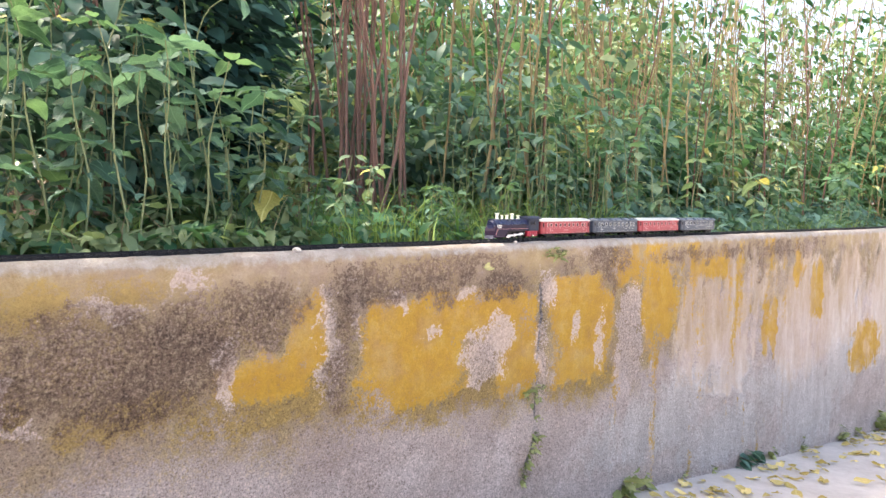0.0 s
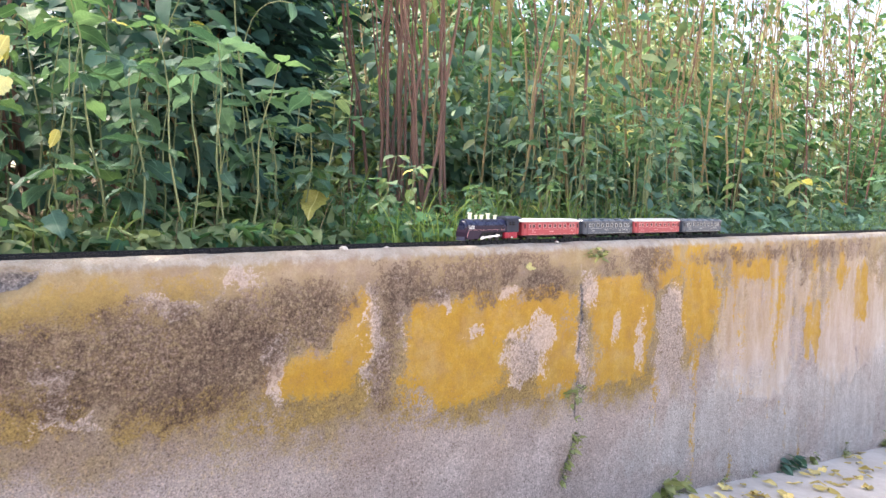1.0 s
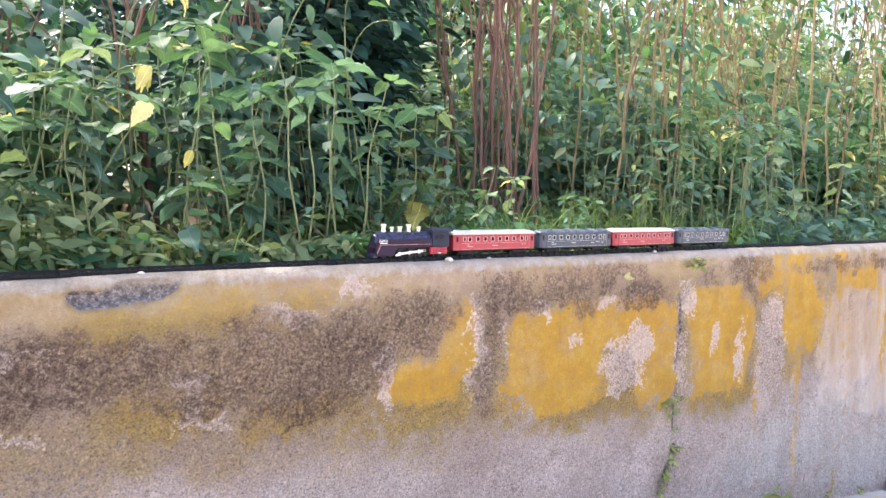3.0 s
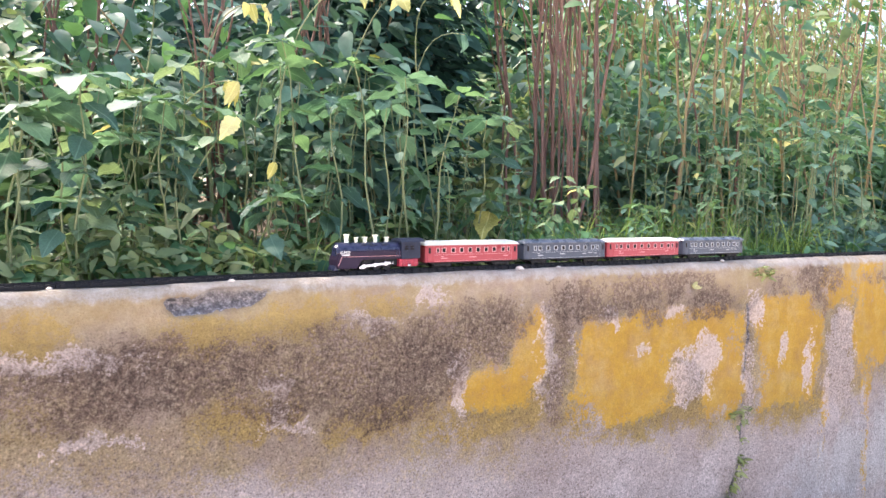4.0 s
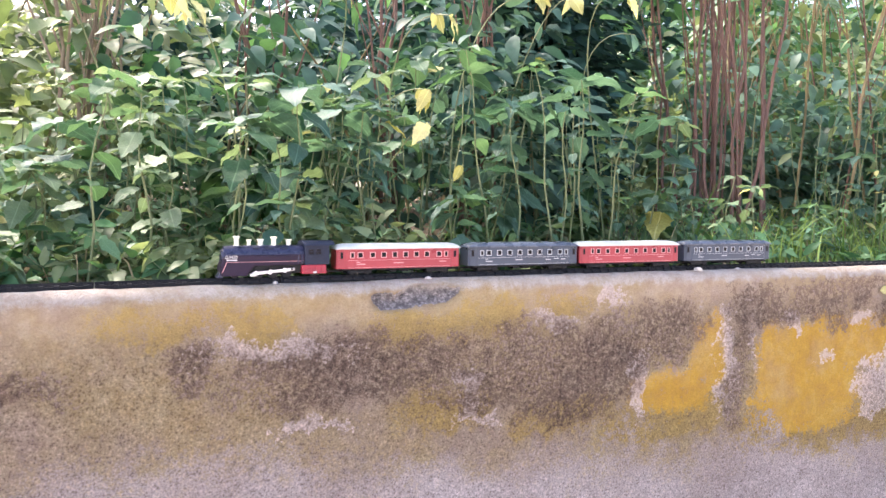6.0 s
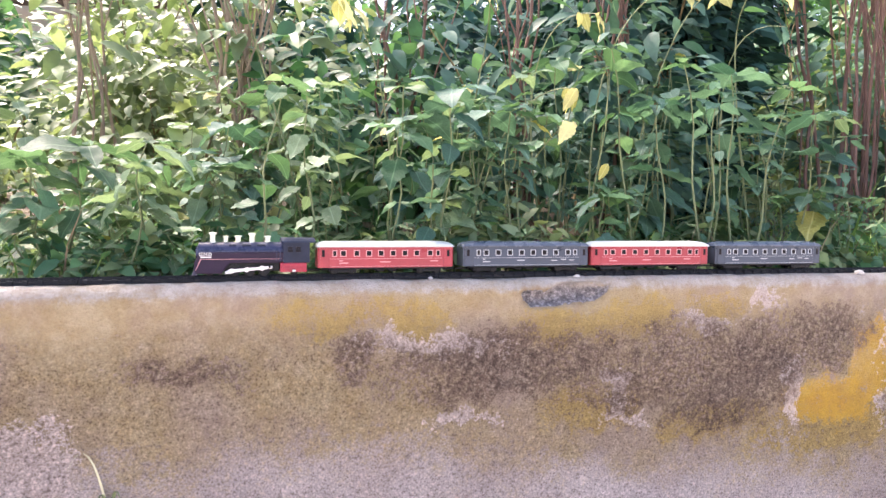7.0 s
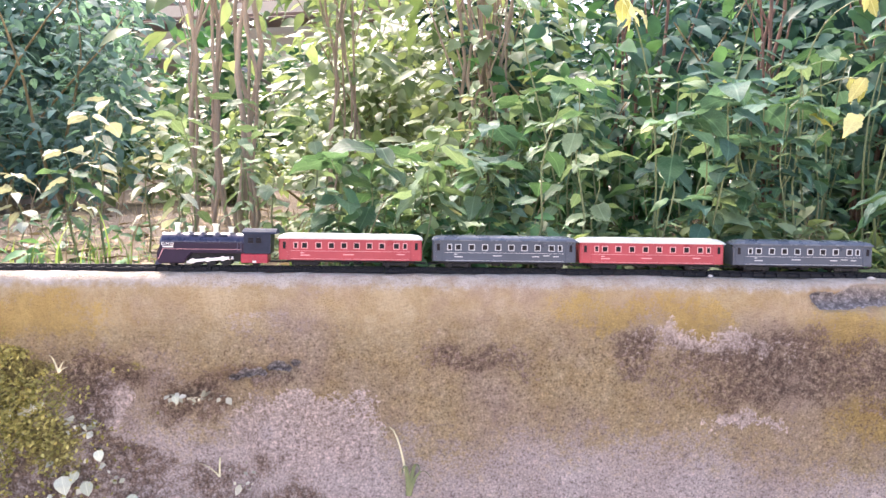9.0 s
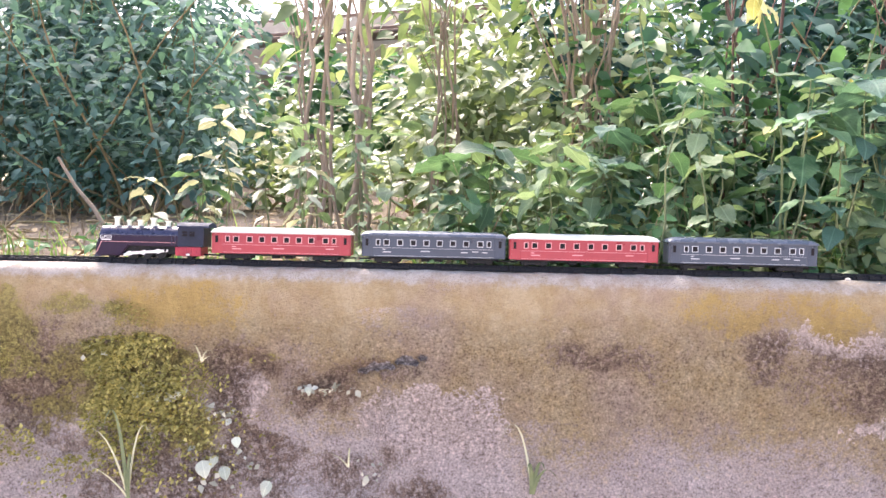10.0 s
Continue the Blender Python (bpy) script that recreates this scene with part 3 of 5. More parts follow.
def build_locomotive():
    root = tagged(new("locomotive"), "navy and plum plastic toy steam locomotive with cream chimneys", "toy train", "toy train vehicles")
    # smooth skirted lower body with a rounded nose
    bm = bmesh.new()
    prism(bm, [(0.003, 0.0035), (0.0, 0.010), (0.0005, 0.018), (0.004, 0.0275), (0.010, 0.0325), (0.116, 0.0325), (0.116, 0.0190), (0.1135, 0.0190), (0.1135, 0.0175), (0.046, 0.0175), (0.040, 0.0105), (0.036, 0.0035)], -0.0165, 0.0165)
    bmesh.ops.bevel(bm, geom=[e for e in bm.edges if abs(e.verts[0].co.y - e.verts[1].co.y) < 1e-6 and min(e.verts[0].co.x, e.verts[1].co.x) < 0.06], offset=0.0035, segments=3, affect="EDGES", clamp_overlap=True)
    part("body", bm, LOCO_PLUM, root, "dark plum skirted side", smooth=False)
    # boiler
    bm = bmesh.new()
    rod(bm, (0.0060, 0, 0.0315), (0.118, 0, 0.0315), 0.0140, n=32)
    box(bm, 0.0060, 0.118, -0.0148, 0.0148, 0.0300, 0.0335, 0.001, 1)
    part("boiler", bm, LOCO_NAVY, root, "glossy navy boiler", smooth=False)
    bm = bmesh.new()
    rod(bm, (0.0025, 0, 0.0300), (0.0062, 0, 0.0300), 0.0095, 0.0125, n=28)
    part("smokebox_door", bm, LOCO_NAVY, root)
    for x in (0.016, 0.041, 0.058, 0.078, 0.097, 0.114):
        bm = bmesh.new()
        rod(bm, (x, 0, 0.0315), (x + 0.0016, 0, 0.0315), 0.0146, n=32)
        part("boiler_band", bm, LOCO_NAVY, root)
    for x0, x1 in ((0.045, 0.054), (0.062, 0.074), (0.082, 0.093)):
        bm = bmesh.new()
        box(bm, x0, x1, -0.0115, -0.0065, 0.0395, 0.0430, 0.0008, 1)
        part("boiler_plate", bm, CAB_GREY, root)
    # chimneys and domes
    for x, h, r in ((0.024, 0.0140, 0.0042), (0.041, 0.0092, 0.0033), (0.057, 0.0096, 0.0042), (0.0755, 0.0130, 0.0042), (0.0965, 0.0092, 0.0040)):
        bm = bmesh.new()
        z = 0.0445
        rod(bm, (x, 0, z - 0.002), (x, 0, z + h * 0.25), r * 1.15, r * 0.8, 16)
        rod(bm, (x, 0, z + h * 0.25), (x, 0, z + h * 0.80), r * 0.8, r * 0.85, 16)
        rod(bm, (x, 0, z + h * 0.80), (x, 0, z + h), r * 1.15, r * 1.2, 16)
        part("chimney", bm, CREAM, root, "cream plastic chimney", smooth=False)
    # cab
    bm = bmesh.new()
    prism(bm, [(0.116, 0.0175), (0.116, 0.0440), (0.1185, 0.0458), (0.152, 0.0458), (0.152, 0.0175)], -0.0175, 0.0175)
    part("cab", bm, CAB_GREY, root, "dark slate cab")
    bm = bmesh.new()
    arch = [(-0.0195, 0.0448), (-0.0185, 0.0472), (-0.0120, 0.0505), (0.0, 0.0520), (0.0120, 0.0505), (0.0185, 0.0472), (0.0195, 0.0448)]
    lo = [bm.verts.new((0.114, y, z)) for y, z in arch]
    hi = [bm.verts.new((0.1595, y, z)) for y, z in arch]
    for i in range(len(arch)):
        j = (i + 1) % len(arch)
        bm.faces.new((lo[i], lo[j], hi[j], hi[i]))
    bm.faces.new(lo)
    bm.faces.new(hi[::-1])
    bmesh.ops.recalc_face_normals(bm, faces=bm.faces)
    part("cab_roof", bm, CAB_ROOF, root, "overhanging dark cab roof")
    for x0, x1 in ((0.1220, 0.1290), (0.1325, 0.1395)):
        for y in (-0.0175, 0.0175):
            w = part("cab_window", bar(x0, x1, 0.0315, 0.0400, y, 0.0005), DARK_GLASS, root)
            for z in (0.0315, 0.0358, 0.0393):
                part("glazing_bar", bar(x0, x1, z, z + 0.0007, y * 1.03, 0.0006), CAB_GREY, w)
    for x in (0.1065, 0.1115):
        part("handrail", bar(x, x + 0.0012, 0.0200, 0.0330, -0.0165, 0.0009), LOCO_NAVY, root)
    for y in (-0.0168, 0.0168):
        part("waist_line", bar(0.0085, 0.1135, 0.0228, 0.0233, y, 0.0003), PINK_PAINT, root, "thin pale pink lining")
        bm = bmesh.new()
        rod(bm, (0.0025, y * 1.01, 0.0085), (0.0090, y * 1.01, 0.0230), 0.0005, n=6)
        part("nose_line", bm, PINK_PAINT, root, "thin pale pink lining")
        part("number_bar", bar(0.0085, 0.0225, 0.0252, 0.0266, y, 0.0003), WHITE_PAINT, root, "small unreadable white number")
    letters("G.M.D", 0.0062, root, WHITE_PAINT, pose(0.0065, -0.01675, 0.0277, 90, 0, 0))
    # red firebox under the cab, with ribs
    bm = bmesh.new()
    box(bm, 0.1120, 0.1480, -0.0165, 0.0165, 0.0045, 0.0172, 0.0012, 2)
    base = part("firebox", bm, RED_PLASTIC, root, "red ribbed plastic underframe")
    for x in (0.1180, 0.1255, 0.1330, 0.1405):
        part("rib", bar(x, x + 0.0022, 0.0058, 0.0150, -0.0165, 0.0012), RED_PLASTIC, base)
    part("pipe", bar(0.1140, 0.1470, 0.0092, 0.0106, -0.0168, 0.0016), RED_PLASTIC, base)
    bm = bmesh.new()
    box(bm, 0.128, 0.133, -0.0190, -0.0165, 0.0050, 0.0080, 0.0006, 1)
    part("step", bm, SILVER, base, "silver step")
    # driving wheels with silver rods
    for x in (0.052, 0.0715, 0.091):
        for y in (-0.0085, 0.0085):
            put_mesh("wheel", WHEEL_BIG, BOGIE_BLACK, root, m=pose(x, y * 1.3, 0.0078))
    for x in (0.020, 0.131):
        for y in (-0.0085, 0.0085):
            put_mesh("wheel", WHEEL_SMALL, BOGIE_BLACK, root, m=pose(x, y, 0.0052))
    for side in (-1, 1):
        bm = bmesh.new()
        tilt = Matrix.Translation((0.072, side * 0.0150, 0.0090)) @ Matrix.Rotation(radians(-5 if side < 0 else 3), 4, "Y")
        box(bm, -0.029, 0.030, -0.0008, 0.0008, -0.0021, 0.0021, 0.0005, 1)
        for px in (-0.024, -0.004, 0.016):
            rod(bm, (px, -0.0014, 0), (px, 0.0014, 0), 0.0034, n=16)
        bmesh.ops.transform(bm, matrix=tilt, verts=bm.verts)
        rods = part("side_rod", bm, SILVER, root, "silver plastic side rod")
        bm = bmesh.new()
        rod(bm, (0.098, side * 0.0140, 0.0118), (0.098, side * 0.0172, 0.0118), 0.0016, n=12)
        part("crank_pin", bm, BOGIE_BLACK, rods)
        bm = bmesh.new()
        box(bm, 0.0395, 0.0475, side * 0.0160 - 0.0012, side * 0.0160 + 0.0012, 0.0028, 0.0070, 0.0010, 1)
        part("cylinder_rod", bm, SILVER, root, "silver plastic crosshead")
    bm = bmesh.new()
    box(bm, 0.038, 0.112, -0.0100, 0.0100, 0.0060, 0.0180, 0.0008, 1)
    part("underframe", bm, BOGIE_BLACK, root)
    bm = bmesh.new()
    box(bm, 0.148, 0.1640, -0.0025, 0.0025, 0.0050, 0.0075, 0.0006, 1)
    part("coupling", bm, BOGIE_BLACK, root)
    bm = bmesh.new()
    prism(bm, [(-0.0035, 0.0015), (0.004, 0.0015), (0.006, 0.0095), (0.0005, 0.0095)], -0.0125, 0.0125)
    part("cowcatcher", bm, LOCO_NAVY, root)
    return root


def build_coach(red, L=0.203):
    colour, roof_mat, line = (COACH_RED, ROOF_WHITE, PINK_PAINT) if red else (COACH_GREY, ROOF_GREY, PALE_GREY_PAINT)
    label = "red plastic toy passenger coach with a cream roof" if red else "slate grey plastic toy passenger coach with pale window frames"
    root = tagged(new("passenger_coach"), label, "toy train", "toy train vehicles")
    h0, h1, w = 0.0098, 0.0392, 0.0182
    pitch = 0.0186 * (L - 0.111) / 0.092
    # body: full-width middle, ends drawn in for the doors
    bm = bmesh.new()
    plan = [(0.0, -w + 0.0035), (0.0015, -w + 0.0022), (0.0145, -w + 0.0012), (0.0165, -w), (L - 0.0165, -w), (L - 0.0145, -w + 0.0012), (L - 0.0015, -w + 0.0022), (L, -w + 0.0035)]
    plan = plan + [(x, -y) for x, y in plan[::-1]]
    lo, hi = [bm.verts.new((x, y, h0)) for x, y in plan], [bm.verts.new((x, y, h1)) for x, y in plan]
    bm.faces.new(lo[::-1])
    bm.faces.new(hi)
    for i in range(len(plan)):
        j = (i + 1) % len(plan)
        bm.faces.new((lo[i], lo[j], hi[j], hi[i]))
    bmesh.ops.recalc_face_normals(bm, faces=bm.faces)
    part("body", bm, colour, root)
    # roof with turned-down ends
    bm = bmesh.new()
    rings = []
    for x, k in ((-0.0015, 0.25), (0.001, 0.62), (0.006, 0.86), (0.014, 0.98), (0.022, 1.0), (L - 0.022, 1.0), (L - 0.014, 0.98), (L - 0.006, 0.86), (L - 0.001, 0.62), (L + 0.0015, 0.25)):
        ring = []
        for a in np.linspace(0, math.pi, 13):
            ring.append(bm.verts.new((x, -(w + 0.0012) * math.cos(a) * (0.93 + 0.07 * k), h1 - 0.0006 + 0.0082 * k * math.sin(a) ** 0.75)))
        rings.append(ring)
    for a, b in zip(rings, rings[1:]):
        for i in range(12):
            bm.faces.new((a[i], b[i], b[i + 1], a[i + 1]))
        bm.faces.new((a[0], a[12], b[12], b[0]))
    bm.faces.new(rings[0])
    bm.faces.new(rings[-1][::-1])
    bmesh.ops.recalc_face_normals(bm, faces=bm.faces)
    part("roof", bm, roof_mat, root, "curved cream roof" if red else "curved slate roof", smooth=True)
    # windows on both sides
    spots = [(0.0235, 0.0045), (0.0355, 0.0068)] + [(0.0545 + pitch * i, 0.0068) for i in range(6)] + [(L - 0.0355, 0.0068), (L - 0.0235, 0.0045)]
    for y in (-w, w):
        for x, ww in spots:
            win = part("window", bar(x - ww / 2, x + ww / 2, 0.0265, 0.0335, y, 0.0003), DARK_GLASS, root, "dark square window")
            bm = bmesh.new()
            t, dy = 0.0009, math.copysign(0.0008, y)
            lo_y, hi_y = min(y, y + dy), max(y, y + dy)
            for a, b, c, d in ((x - ww / 2 - t, x + ww / 2 + t, 0.0335, 0.0335 + t), (x - ww / 2 - t, x + ww / 2 + t, 0.0265 - t, 0.0265), (x - ww / 2 - t, x - ww / 2, 0.0265, 0.0335), (x + ww / 2, x + ww / 2 + t, 0.0265, 0.0335)):
                box(bm, a, b, lo_y, hi_y, c, d)
            part("window_frame", bm, line, win)
        ye = y - math.copysign(0.0017, y)
        for x in (0.0078, L - 0.0078):
            d = part("door", bar(x - 0.0042, x + 0.0042, 0.0110, 0.0370, ye, 0.0006), colour, root)
            part("door_window", bar(x - 0.0020, x + 0.0020, 0.0250, 0.0345, y - math.copysign(0.0011, y), 0.0004), DARK_GLASS, d)
        part("lining", bar(0.0170, L - 0.0170, 0.0222, 0.0226, y, 0.0002), line, root)
        part("lining", bar(0.0170, L - 0.0170, 0.0112, 0.0116, y, 0.0002), line, root)
        part("gutter", bar(0.0050, L - 0.0050, 0.0378, 0.0392, y, 0.0007), colour, root)
        for x, wide_, z in (((0.0300, 0.0050, 0.0190), (0.0300, 0.0130, 0.0158), (0.0880, 0.0150, 0.0170), (0.1620, 0.0110, 0.0180)) if red else ((0.0300, 0.0040, 0.0196), (0.0300, 0.0120, 0.0160), (0.0840, 0.0130, 0.0178), (0.1400, 0.0100, 0.0172), (0.1560, 0.0090, 0.0186), (0.1700, 0.0080, 0.0176))):
            part("lettering_bar", bar(x, x + wide_, z, z + 0.0012, y, 0.0002), line, root, "tiny unreadable painted lettering")
    # underframe, bogies and couplings
    bm = bmesh.new()
    box(bm, 0.010, L - 0.010, -0.0140, 0.0140, 0.0068, 0.0092, 0.0006, 1)
    part("underframe", bm, BOGIE_BLACK, root)
    for x in (0.0360, L - 0.0360):
        bm = bmesh.new()
        for y in (-0.0118, 0.0118):
            box(bm, x - 0.0185, x + 0.0185, y - 0.0020, y + 0.0020, 0.0022, 0.0072, 0.0008, 1)
            for k in (-0.0115, 0.0115):
                box(bm, x + k - 0.0035, x + k + 0.0035, y - 0.0028, y + 0.0028, 0.0016, 0.0080, 0.0007, 1)
        box(bm, x - 0.006, x + 0.006, -0.0118, 0.0118, 0.0040, 0.0070)
        b = part("bogie", bm, BOGIE_BLACK, root, "black plastic bogie")
        for k in (-0.0115, 0.0115):
            for y in (-0.0085, 0.0085):
                put_mesh("wheel", WHEEL_SMALL, BOGIE_BLACK, b, m=pose(x + k, y, 0.0052))
    for x in (0.0900, 0.1080):
        bm = bmesh.new()
        box(bm, x - 0.006, x + 0.006, -0.0100, 0.0100, 0.0035, 0.0070, 0.0008, 1)
        part("equipment_box", bm, BOGIE_BLACK, root)
    for x0, x1 in ((-0.006, 0.012), (L - 0.012, L + 0.006)):
        bm = bmesh.new()
        box(bm, x0, x1, -0.0022, 0.0022, 0.0048, 0.0070, 0.0005, 1)
        part("coupling", bm, BOGIE_BLACK, root)
    return root


locomotive = build_locomotive()
red_coach, grey_coach, red_coach_rear = build_coach(True, 0.197), build_coach(False), build_coach(True, 0.208)
grey_coach_rear = copy_thing(grey_coach, Matrix())
TRAIN = [(locomotive, 0.0045, 0.158), (red_coach, 0.1675, 0.197), (grey_coach, 0.3800, 0.203), (red_coach_rear, 0.5885, 0.208), (grey_coach_rear, 0.8105, 0.203)]


NOSE = [(0, 0.8382), (0.5, 0.7376), (1, 0.6285), (1.5, 0.5075), (2, 0.3931), (3.5, 0.0821), (4, -0.0259), (4.5, -0.1418), (5, -0.2559), (6.3, -0.5728), (6.5, -0.6228), (7, -0.7496), (7.5, -0.8573), (8, -0.9691), (8.5, -1.0794), (9, -1.1967), (9.5, -1.3365), (10, -1.4729)]


def nose_at(t):
    """How far along the track the train's nose is at t seconds, gliding between the known moments."""
    ts, ps = [r[0] for r in NOSE], [r[1] for r in NOSE]
    v = np.gradient(np.array(ps), np.array(ts))
    i = min(max(int(np.searchsorted(ts, t, side="right")) - 1, 0), len(ts) - 2)
    h = ts[i + 1] - ts[i]
    u = (t - ts[i]) / h
    return float((2 * u ** 3 - 3 * u ** 2 + 1) * ps[i] + (u ** 3 - 2 * u ** 2 + u) * h * v[i] + (3 * u ** 2 - 2 * u ** 3) * ps[i + 1] + (u ** 3 - u ** 2) * h * v[i + 1])


def motions():
    for thing, start, length in TRAIN:
        rows = []
        for k in range(41):
            t = k * 0.25
            middle = nose_at(t) + start + length / 2
            rows.append((t, on_track(middle, RAIL_TOP) @ Matrix.Translation((-length / 2, 0, 0))))
        walk(thing, rows)


# ---- plants ----
def leaf_mesh(name, rows=6, width=0.5, droop=0.25, fold=0.18, wave=0.03, seed=0, teeth=0.0):
    """A leaf one long that grows along +y, its upper face to +z, folded along the midrib."""
    rng = random.Random(seed)
    verts, faces = [], []
    for i in range(rows + 1):
        u = i / rows
        half = width / 2 * (math.sin(math.pi * min(1, u) ** 0.66) ** 0.75) * (1 - 0.25 * max(0, u - 0.7) / 0.3) + 0.003
        half *= 1 + (teeth if i % 2 else -teeth)
        z = -droop * u * u + wave * math.sin(u * 7 + seed)
        twist = rng.uniform(-1, 1) * wave
        verts += [(-half, u * (1 - 0.1 * droop), z + fold * half + twist), (0, u, z), (half, u * (1 - 0.1 * droop), z + fold * half - twist)]
    for i in range(rows):
        a = i * 3
        faces += [(a, a + 1, a + 4, a + 3), (a + 1, a + 2, a + 5, a + 4)]
    return mesh_from(name, verts, faces, smooth=True)


LEAVES = [leaf_mesh("leaf", 12, 0.50, 0.22, 0.22, 0.03, 1, 0.09), leaf_mesh("leaf", 12, 0.58, 0.36, 0.15, 0.05, 2, 0.09), leaf_mesh("leaf", 12, 0.38, 0.28, 0.30, 0.03, 3, 0.10), leaf_mesh("leaf", 10, 0.62, 0.14, 0.12, 0.03, 4)]
ASH_LEAF = leaf_material("leaf_ash_green", (0.40, 0.42, 0.32), (0.58, 0.60, 0.48), shine=0.15, rough=0.7)
SETS = {}
for tag, mat in (("green", GREEN), ("blue", GREEN_BLUE), ("pale", GREEN_PALE_LIT), ("yellow", YELLOW_LEAF), ("ash", ASH_LEAF)):
    SETS[tag] = []
    for me in LEAVES:
        c = me.copy()
        c.materials.append(mat)
        SETS[tag].append(c)


def tube(points, radii, n=5):
    """Verts and faces of a tube along points."""
    pts = np.asarray(points, float)
    tang = np.gradient(pts, axis=0)
    tang /= np.linalg.norm(tang, axis=1)[:, None] + 1e-9
    ref = np.where(np.abs(tang[:, 2:3]) > 0.9, [[1.0, 0, 0]], [[0, 0, 1.0]])
    u = np.cross(tang, ref)
    u /= np.linalg.norm(u, axis=1)[:, None] + 1e-9
    v = np.cross(tang, u)
    ang = np.arange(n) * 2 * math.pi / n
    verts = (pts[:, None] + np.asarray(radii)[:, None, None] * (np.cos(ang)[None, :, None] * u[:, None] + np.sin(ang)[None, :, None] * v[:, None])).reshape(-1, 3)
    faces = []
    for i in range(len(pts) - 1):
        for j in range(n):
            k = (j + 1) % n
            faces.append((i * n + j, i * n + k, (i + 1) * n + k, (i + 1) * n + j))
    return verts, faces


def joined(tubes):
    verts, faces, base = [], [], 0
    for v, f in tubes:
        verts.append(v)
        faces += [tuple(i + base for i in q) for q in f]
        base += len(v)
    return np.concatenate(verts), faces


def leaf_cloud(places, outs, sizes, seed, rows=3, width=0.5, droop=0.3):
    """Many small leaves in one mesh: places, directions in which they grow, and lengths."""
    rng = np.random.RandomState(seed)
    n = len(places)
    outs = outs / (np.linalg.norm(outs, axis=1)[:, None] + 1e-9)
    up = np.stack([rng.normal(0, 0.45, n), rng.normal(-0.35, 0.4, n), np.ones(n)], 1)
    side = np.cross(outs, up)
    side /= np.linalg.norm(side, axis=1)[:, None] + 1e-9
    nor = np.cross(side, outs)
    u = np.arange(rows + 1) / rows
    half = width / 2 * np.sin(np.pi * np.clip(u, 0.02, 0.99) ** 0.68) ** 0.8
    tmpl = []
    for k, h in zip(u, half):
        tmpl += [(-h, k, -droop * k * k + 0.2 * h), (0, k, -droop * k * k), (h, k, -droop * k * k + 0.2 * h)]
    tmpl = np.array(tmpl)
    verts = places[:, None] + sizes[:, None, None] * (tmpl[None, :, 0:1] * side[:, None] + tmpl[None, :, 1:2] * outs[:, None] + tmpl[None, :, 2:3] * nor[:, None])
    quad = []
    for i in range(rows):
        a = i * 3
        quad += [(a, a + 1, a + 4, a + 3), (a + 1, a + 2, a + 5, a + 4)]
    quad = np.array(quad)
    faces = (quad[None] + (np.arange(n) * len(tmpl))[:, None, None]).reshape(-1, 4)
    return verts.reshape(-1, 3), faces


def fast_mesh(name, verts, faces, mat, smooth=True):
    me = bpy.data.meshes.new(name)
    n, k = len(verts), len(faces)
    me.vertices.add(n)
    me.vertices.foreach_set("co", np.asarray(verts, np.float32).ravel())
    me.loops.add(k * 4)
    me.loops.foreach_set("vertex_index", np.asarray(faces, np.int32).ravel())
    me.polygons.add(k)
    me.polygons.foreach_set("loop_start", np.arange(k, dtype=np.int32) * 4)
    me.polygons.foreach_set("use_smooth", np.ones(k, bool) if smooth else np.zeros(k, bool))
    me.update(calc_edges=True)
    me.validate()
    me.materials.append(mat)
    return me


def ground_at(x, back):
    y = float(face_y(x)) + back
    return y, float(soil_z(np.array([x]), np.array([y]))[0]) if back > 0.22 else TOP - 0.004


